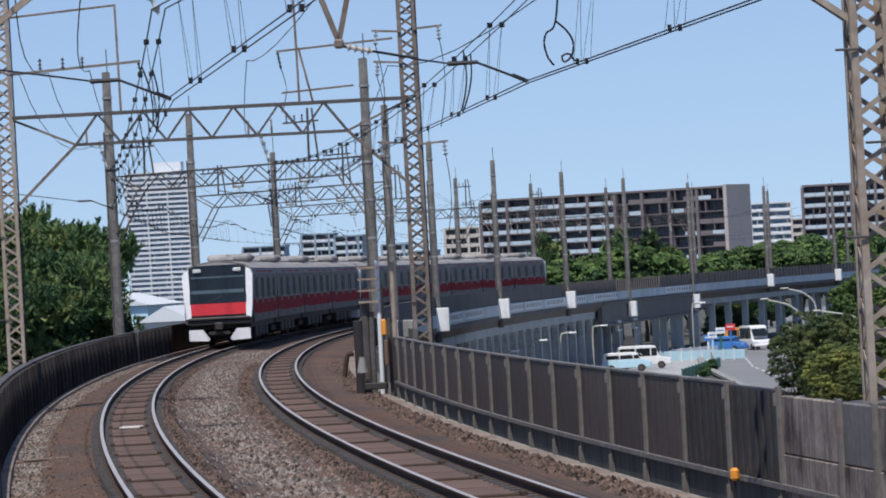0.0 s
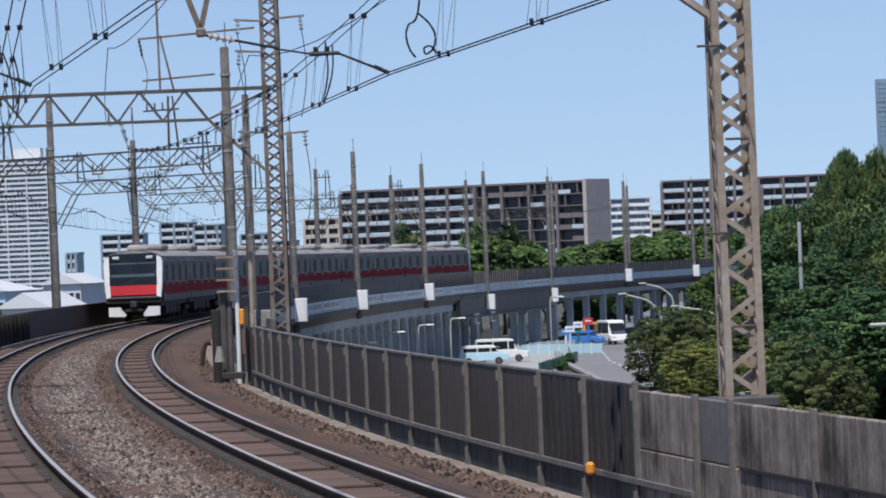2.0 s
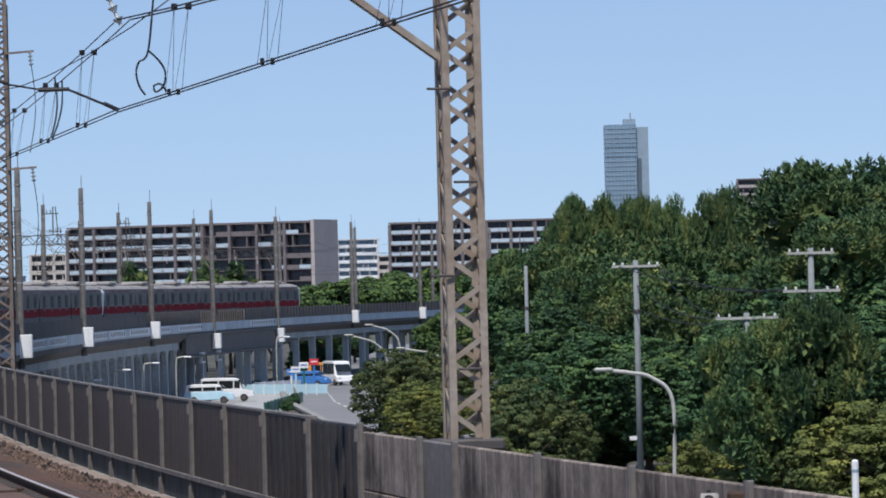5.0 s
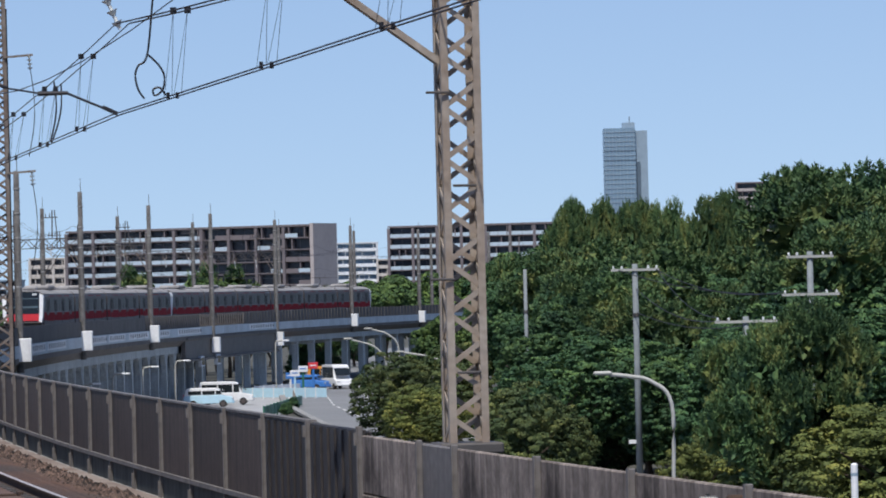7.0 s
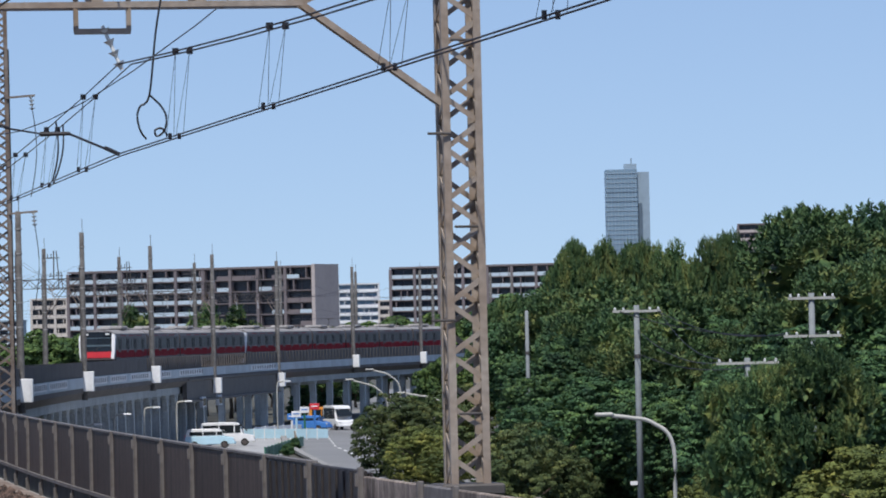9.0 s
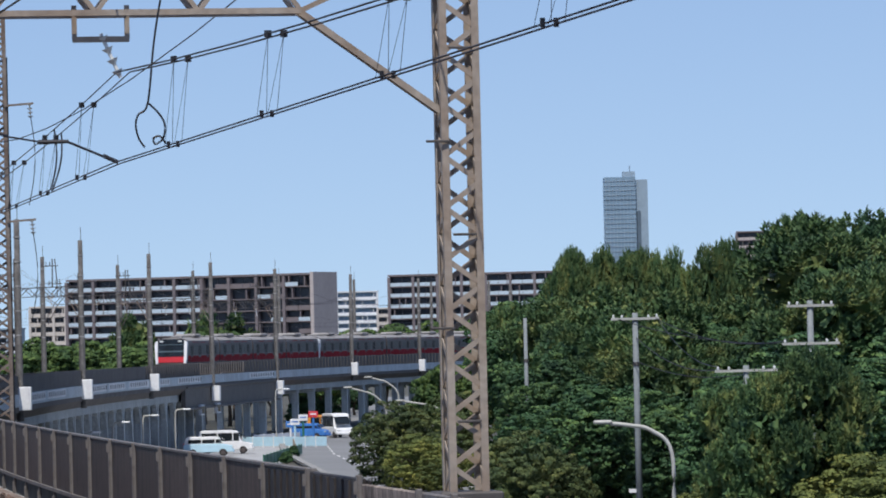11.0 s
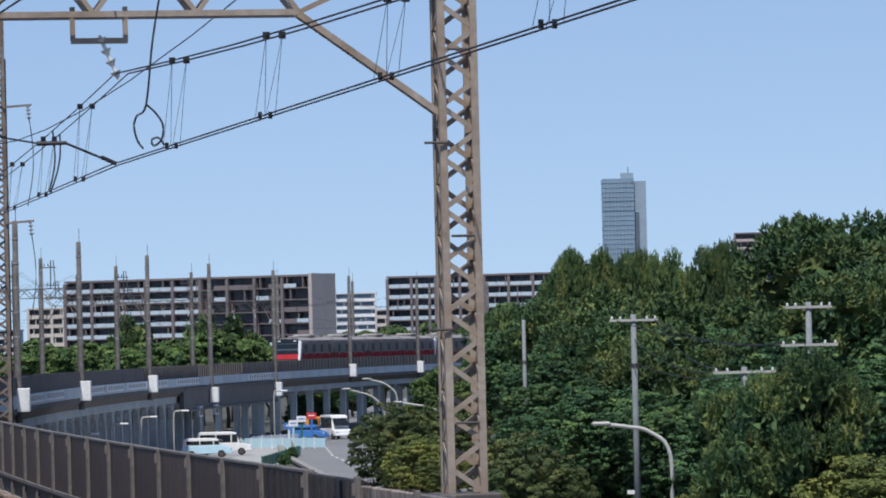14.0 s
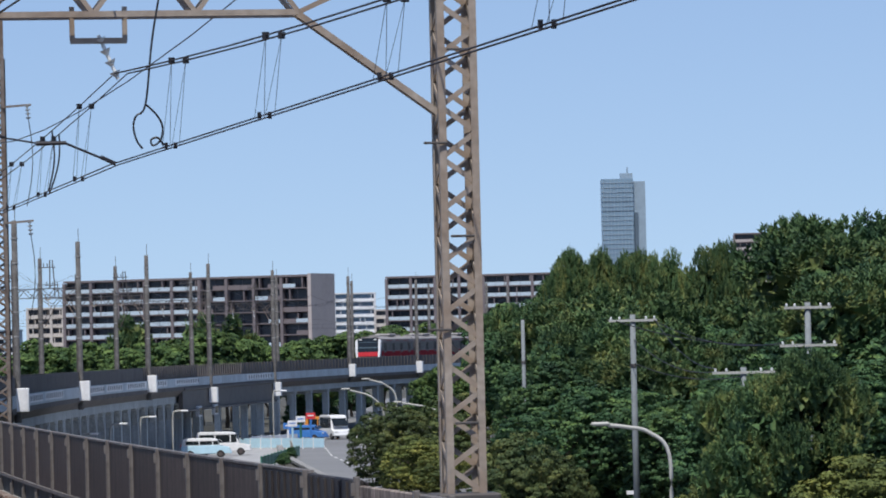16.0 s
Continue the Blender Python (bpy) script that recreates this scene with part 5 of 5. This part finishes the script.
def utility_pole(x, y, top, arms, label, r=0.115):
    ob = base("utility_pole", label=label, category="utility pole", group="utility poles")
    part("shaft", lathe(bmesh.new(), [(r * 1.25, GROUND), (r, top)], (x, y, 0), 12), M_POLE, ob, smooth=True)
    for dz, half in arms:
        a = part("crossarm", bx(bmesh.new(), (x, y - 0.12, top - dz), (half * 2, 0.09, 0.1)), M_LAMP, ob, "pale steel crossarm")
        for k in (-0.9, -0.55, 0.55, 0.9):
            part("insulator", lathe(bmesh.new(), [(0.03, 0), (0.055, 0.02), (0.04, 0.06), (0.055, 0.08), (0.02, 0.12)], (x + k * half, y - 0.12, top - dz + 0.05), 8), M_INSUL_W, a)
    part("band", lathe(bmesh.new(), [(r * 1.25, top - 2.2), (r * 1.25, top - 2.05)], (x, y, 0), 12), M_STEEL_DK, ob)
    part("step_bolt", bx(bmesh.new(), (x - 0.25, y, top - 7.4), (0.35, 0.1, 0.16)), M_WHITE, ob)
    return ob


utility_pole(7.87, 200, 3.63, ((0.25, 1.0),), "grey concrete utility pole with one crossarm before the trees")
utility_pole(3.95, 240, 3.7, (), "thin grey pole standing among the trees", 0.09)
utility_pole(13.95, 184, 3.86, ((0.2, 0.9), (1.65, 1.1)), "utility pole with white crossarms half hidden by pines")
utility_pole(11.44, 184, 1.43, ((0.2, 1.2),), "utility pole with a white crossarm half hidden by pines")
for (xa, ya, za), (xb, yb, zb) in (((8.7, 200, 3.4), (13.1, 184, 2.35)), ((7.1, 200, 3.4), (14.8, 184, 2.35)), ((7.9, 200, 2.6), (10.5, 184, 1.3)), ((7.9, 200, 1.6), (12.3, 184, 1.3)), ((8.8, 200, 3.4), (10.4, 184, 1.4))):
    pts = [Vector((xa, ya, za)).lerp(Vector((xb, yb, zb)), k / 10) - Vector((0, 0, 0.5 * 4 * (k / 10) * (1 - k / 10))) for k in range(11)]
    wire("service_wire", pts, 0.02, "dark service wire slung between utility poles", "service wires")


def vehicle(name, x, y, turn, L, H, W, paint, label, two_tone=None, cab=0.0):
    """A boxy van: lower body, glazed upper body, wheels, lamps, bumpers. x along its length."""
    ob = base(name, Matrix.Translation((x, y, GROUND + 0.06)) @ Matrix.Rotation(radians(turn), 4, "Z"), label=label, category="car" if not cab else "truck", group="parked vehicles")
    prof_low = [(-L / 2, 0.32), (-L / 2 + 0.03, 0.98), (L / 2 - 1.0, 1.02), (L / 2 - 0.12, 0.82), (L / 2, 0.36)]
    prof_up = [(-L / 2 + 0.05, 0.97), (-L / 2 + 0.22, H - 0.06), (-L / 2 + 0.5, H), (L * 0.12, H), (L * 0.22, H - 0.1), (L / 2 - 0.95, 1.0)]

    def ext(prof, w):
        bm = extrude([(z_, y_) for z_, y_ in prof], -w / 2, w / 2)
        bmesh.ops.bevel(bm, geom=bm.edges[:], offset=0.04, segments=1, affect="EDGES")
        return bm
    part("lower_body", ext(prof_low, W), paint, ob)
    part("upper_body", ext(prof_up, W - 0.16), two_tone or paint, ob)
    for sd in (-1, 1):
        for a, b in ((-L / 2 + 0.42, -L * 0.14), (-L * 0.12, L * 0.13), (L * 0.15, L * 0.25)):
            part("side_window", bx(bmesh.new(), ((a + b) / 2, sd * (W / 2 - 0.075), (1.05 + H - 0.2) / 2), (b - a, 0.04, H - 1.30)), M_GLASS, ob)
        for wx in (-L / 2 + 0.8, L / 2 - 0.85):
            t = part("wheel", rod(bmesh.new(), (wx, sd * (W / 2 - 0.2), 0.31), (wx, sd * (W / 2 + 0.01), 0.31), 0.31, 16), M_UNDER, ob)
            part("hub_cap", rod(bmesh.new(), (wx, sd * (W / 2), 0.31), (wx, sd * (W / 2 + 0.02), 0.31), 0.18, 12), M_STAIN, t)
        part("headlamp", bx(bmesh.new(), (L / 2 - 0.1, sd * W * 0.36, 0.72), (0.14, 0.3, 0.16), bevel=0.03), M_INSUL_W, ob)
        part("tail_lamp", bx(bmesh.new(), (-L / 2 + 0.04, sd * W * 0.42, 0.9), (0.08, 0.14, 0.4)), M_RED, ob)
    part("windscreen", bx(bmesh.new(), (L * 0.30, 0, (1.0 + H) / 2 + 0.03), (0.05, W - 0.36, H - 1.15), tilt=Matrix.Rotation(radians(-48), 4, "Y")), M_GLASS, ob)
    part("bumper", bx(bmesh.new(), (L / 2 - 0.04, 0, 0.42), (0.16, W - 0.1, 0.2), bevel=0.05), paint, ob)
    return ob


vehicle("minivan", -18.6, 400, 0, 4.7, 1.95, 1.75, M_WHITE, "white minivan parked beside the viaduct")
vehicle("small_car", -19.6, 392, 0, 4.1, 1.6, 1.7, M_LTBLUE, "pale blue and white estate car parked on the forecourt", M_WHITE)
vehicle("delivery_van", -10.6, 458, -70, 4.8, 2.3, 1.8, M_WHITE, "white delivery van standing on the street beyond", M_WHITE)
vehicle("delivery_van", -13.0, 452, -20, 3.6, 1.5, 1.6, M_BLUE, "deep blue van parked by the signs", M_BLUE)
vehicle("delivery_van", -11.9, 464, 0, 3.6, 2.1, 1.8, M_ORANGE, "orange-sided lorry body behind the white van", M_ORANGE)


def fence(name, label, a, b, h, mat, post, n):
    ob = base(name, label=label, category="fence", group="street fences")
    a, b = Vector((*a, GROUND)), Vector((*b, GROUND))
    for i in range(n):
        p, q = a.lerp(b, i / n), a.lerp(b, (i + 1) / n)
        d = q - p
        ang = math.atan2(d.y, d.x)
        part("panel", bx(bmesh.new(), (p + q) / 2 + Vector((0, 0, h * 0.56)), (d.length * 0.95, 0.06, h * 0.82), turn=ang), mat, ob)
        part("post", bx(bmesh.new(), p + Vector((0, 0, h / 2)), (0.1, 0.1, h + 0.08), turn=ang), post, ob)
    return ob


fence("site_fence", "pale blue and white low site fence", (-18.2, 424), (-10.6, 417), 1.0, M_LTBLUE, M_WHITE, 8)
fence("site_fence", "white low barrier beside the forecourt", (-17.7, 438), (-13.8, 446), 0.9, M_PALE, M_WHITE, 5)
fence("mesh_fence", "green mesh fence along the road edge", (-13.6, 352), (-11.9, 389), 0.95, M_GREENP, M_GREENP, 12)
fence("guard_rail", "pale steel guard rail along the road", (-8.0, 424), (-8.1, 478), 0.8, M_PALE, M_STEEL, 10)
fence("kerb_rail", "pale steel guard rail along the road", (-12.4, 389), (-14.1, 432), 0.8, M_CONC, M_STEEL, 8)
for x, y, z, c1, c2, nm, lb in ((-11.95, 425, -3.45, M_RED, M_BLUE, "bus_sign", "blue post with a small red sign plate"), (-13.8, 432, -4.2, M_WHITE, M_LTBLUE, "banner_pole", "pale blue pole with a small white banner"), (-13.0, 430, -3.8, M_WHITE, M_GREENP, "banner_pole", "green pole with a small white banner"), (-14.4, 438, -4.5, M_BLUE, M_WHITE, "banner_pole", "white pole with a small blue banner")):
    ob = base(nm, label=lb, category="sign", group="street signs")
    part("post", rod(bmesh.new(), (x, y, GROUND), (x, y, z), 0.10, 8), c2, ob)
    part("plate", bx(bmesh.new(), (x, y - 0.12, z - 0.05), (0.85, 0.06, 0.55), bevel=0.02), c1, ob)
    part("bar", bx(bmesh.new(), (x, y - 0.16, z - 0.02), (0.55, 0.02, 0.1)), M_WHITE if c1 is not M_WHITE else M_BLUE, ob)
# openings in the dark wall below the line
for s in (98.0, 109.0):
    p = frame_at(s, 7.0, -2.6)
    ob = base("sign_box", p, label="white-framed window box under the bridge girder", category="window box", group="window boxes")
    part("frame", bx(bmesh.new(), (0, 0, 0), (0.3, 2.2, 0.9), bevel=0.03), M_PALE, ob)
    for k in (-0.52, 0.52):
        part("pane", bx(bmesh.new(), (0.16, k, 0), (0.02, 0.9, 0.6)), M_GLASS, ob)
girder = tagged(part("girder", sweep([(6.55, -2.5), (7.15, -2.5), (7.15, -2.35), (6.9, -2.3), (6.9, -0.75), (7.12, -0.7), (7.12, -0.55), (6.55, -0.55)], 88, 150), M_STEEL_DK), "dark steel bridge girder where the line crosses the street", "girder", kind="structure")

# position sign at the noise wall
sg = base("position_sign", frame_at(-272.6, 6.15), label="small white plate reading 2 35 on a black stake", category="sign")
part("stake", rod(bmesh.new(), (0, 0, -0.34), (0, 0, 1.02), 0.016, 8), M_UNDER, sg)
plate = part("plate", bx(bmesh.new(), (0, -0.025, 0.84), (0.145, 0.012, 0.32), bevel=0.012), M_SIGN, sg, "white enamel plate")


def writing(text, size, at_, parent, mat):
    cu = bpy.data.curves.new("text", "FONT")
    cu.body, cu.size, cu.align_x, cu.extrude = text, size, "CENTER", 0.002
    tmp = bpy.data.objects.new("text", cu)
    scene.collection.objects.link(tmp)
    me = bpy.data.meshes.new_from_object(tmp.evaluated_get(bpy.context.evaluated_depsgraph_get()))
    bpy.data.objects.remove(tmp)
    me.materials.clear()
    o = part("lettering", me, mat, parent)
    o.matrix_basis = Matrix.Translation(at_) @ Matrix.Rotation(math.pi / 2, 4, "X")
    return o


writing("2", 0.20, (0, -0.034, 0.845), plate, M_UNDER)
writing("35", 0.115, (0.005, -0.034, 0.715), plate, M_UNDER)
jb = base("junction_box", frame_at(-272.75, 6.33), label="rusty brown junction box with hanging cables on the wall", category="junction box")
part("case", bx(bmesh.new(), (0, 0, 0.88), (0.12, 0.16, 0.26), bevel=0.02), M_RAIL, jb)
for k in (-0.05, 0.0, 0.05):
    part("cable", rod(bmesh.new(), (-0.02, k, 0.76), (-0.02, k * 1.6, 0.52), 0.012), M_WIRE, jb)
oc = base("orange_cover", frame_at(-253.3, 6.27), label="small orange plastic cover on the noise wall", category="cover")
part("case", bx(bmesh.new(), (0, 0, 0.10), (0.10, 0.14, 0.15), bevel=0.03), M_ORANGE, oc)
part("cable", rod(bmesh.new(), (0, 0, 0.03), (0, 0, -0.3), 0.012), M_WIRE, oc)

# trackside gear where the noise wall ends
gear = base("signal_gear", label="cluster of grey signal cabinets, pipes and orange covers beside the track", category="signal equipment")
for x, z0, z1, r, mt, lb in ((-12.42, -0.35, 1.55, 0.13, M_UNDER, "dark cable bundle"), (-12.24, -0.35, 2.0, 0.11, M_STEEL_DK, "grey pipe"), (-12.08, -0.35, 1.75, 0.07, M_STEEL_DK, "grey pipe"), (-11.88, -0.35, 3.0, 0.055, M_PALE, "pale galvanised pipe"), (-11.80, -0.35, 2.4, 0.035, M_UNDER, "dark pipe"),
                             (-11.52, -0.35, 2.95, 0.06, M_STEEL, "tan steel post"), (-11.66, -0.35, 1.6, 0.05, M_STEEL_DK, "grey pipe")):
    part("pipe", rod(bmesh.new(), (x, 117.3 + random.uniform(-.2, .3), z0), (x, 117.4, z1), r, 10), mt, gear, lb)
part("cone", rod(bmesh.new(), (-12.33, 117.0, 0.28), (-12.33, 117.0, 0.66), 0.14, 12, 0.06), M_CONC, gear, "pale blue-grey cone cover")
part("orange_cover", bx(bmesh.new(), (-11.76, 117.1, 1.36), (0.13, 0.12, 0.40), bevel=0.03), M_ORANGE, gear, "orange cover")
part("rust_strip", bx(bmesh.new(), (-11.73, 117.1, 0.74), (0.10, 0.06, 0.62), bevel=0.02), M_SLAB, gear, "rust-brown strip")
part("foot_frame", bx(bmesh.new(), (-11.98, 116.8, -0.06), (0.55, 0.35, 0.16), bevel=0.02), M_UNDER, gear, "black foot frame")
part("cabinet", bx(bmesh.new(), (-12.2, 117.7, 1.25), (0.42, 0.35, 0.7), bevel=0.03), M_STEEL_DK, gear, "dark grey cabinet")
part("cabinet", bx(bmesh.new(), (-11.35, 118.0, 1.28), (0.5, 0.3, 0.45), bevel=0.03), M_CONC, gear, "grey cabinet")
for k in range(4):
    part("clamp", bx(bmesh.new(), (-12.1, 117.2, 2.0 + k * 0.28), (0.5, 0.12, 0.05)), M_STEEL, gear)
part("hook", bent([(-12.8, 117.2, 0.2), (-12.7, 117.2, 0.7), (-12.55, 117.2, 0.75)], 0.06), M_RAIL, gear, "rusty bent bracket")

# cables and boards lying along the bed
def lying(name, off, s0, s1, r, mat, label, wob=0.05):
    pts = []
    s = s0
    while s <= s1:
        pts.append(at(s, off + wob * math.sin(s * 0.35) + 0.03 * math.sin(s * 1.3), -0.225))
        s += 1.5
    return tagged(part(name, tube(pts, r, 6), mat), label, "cable", group="track cables")


lying("track_cable", 1.28, -266, -168, 0.022, M_WIRE, "black cable lying on the ballast between the tracks", 0.07)
lying("track_cable", 1.02, -266, -212, 0.018, M_WIRE, "black cable along the outer track's rusty margin", 0.02)
lying("track_cable", -1.15, -262, -200, 0.018, M_RAIL, "rusty cable beside the outer rail", 0.05)
tagged(part("cable_trough", sweep(rect(0.74, 1.0, -0.225, -0.185), -268, -170), M_SLAB), "rust-brown trough cover beside the rail", "trough", kind="structure")
for s, o0, o1 in ((-212, 1.3, 2.4), (-188, 1.0, 1.9), (-226, -1.9, -1.15), (-254, -1.9, -1.2)):
    tagged(part("cross_pipe", rod(bmesh.new(), at(s, o0, -0.21), at(s + 0.3, o1, -0.21), 0.03, 8), M_DUSTY if o0 < 0 else M_WIRE), "thin pipe lying across the ballast", "pipe", group="cross pipes")
pl = tagged(part("marker_plate", bx(bmesh.new(), at(-213, 0.05, -0.11), (0.42, 0.5, 0.05), bevel=0.015), M_CREAM), "cream plate between the rails of the outer track", "plate")

# loop hanger on the near wires
for s, tr in ((-258.9, T2),):
    p = at(s, tr, 0)
    for pts in (((0.16, 6.35), (0.06, 5.8), (-0.02, 5.15), (-0.12, 5.03), (-0.15, 4.92), (-0.12, 4.78), (-0.06, 4.69)),
                ((-0.02, 5.15), (0.09, 5.04), (0.15, 4.92), (0.13, 4.78), (0.05, 4.72), (0.03, 4.78), (0.10, 4.80), (0.16, 4.72))):
        bm = bent([p + Vector((x, 0, z)) for x, z in pts], 0.012, 6)
        tagged(part("loop_hanger", bm, M_WIRE), "dark wire loop hanging between the overhead wires", "wire loop", group="wire loops")

# ground cover under the grove and by the road
b = 0.013
while b < 0.112:
    d = 222 + RNG.uniform(-8, 8)
    plant("hedge", b, d, above(-.0275, d) + RNG.uniform(-0.5, 0.5), 1.25)
    b += 0.0095
for b, d, tp in ((-0.0338, 358, -5.3), (-0.0328, 376, -5.2), (-0.0340, 367, -5.4), (-0.0178, 436, -5.0), (-0.0188, 447, -4.9), (-0.028, 530, -3.5), (-0.030, 515, -2.8), (-0.0225, 525, -4.0), (-0.0195, 600, -2.0), (-0.025, 640, -1.0)):
    plant("hedge", b, d, tp, 1.1)
plant("pine", 0.0760, 172, above(-.0035, 172), 0.75)
plant("pine", 0.0625, 172, above(-.0085, 172), 0.75)
plant("broad", 0.0762, 203, above(-.0005, 203), 1.3)
plant("broad", 0.0705, 200, above(-.0040, 200), 1.2)
plant("broad", 0.0620, 195, above(-.0088, 195), 1.2)
wp = base("marker_post", label="short white post among the shrubs", category="post")
part("shaft", lathe(bmesh.new(), [(0.11, GROUND), (0.11, -3.05), (0.06, -3.0)], (12.55, 149.5, 0), 10), M_WHITE, wp)
part("band", lathe(bmesh.new(), [(0.115, -3.4), (0.115, -3.3)], (12.55, 149.5, 0), 10), M_TOWER_FR, wp)

# ---- movement ----
def motions():
    for i, car in enumerate(CARS):
        rows = []
        for k in range(17):
            s = tail(float(k)) + 10.0 + 20.0 * i
            p = at(s, 0.0)
            rows.append((float(k), pose(p.x, p.y, p.z, 0, 0, -math.degrees(s / RAD))))
        walk(car, rows)


motions()
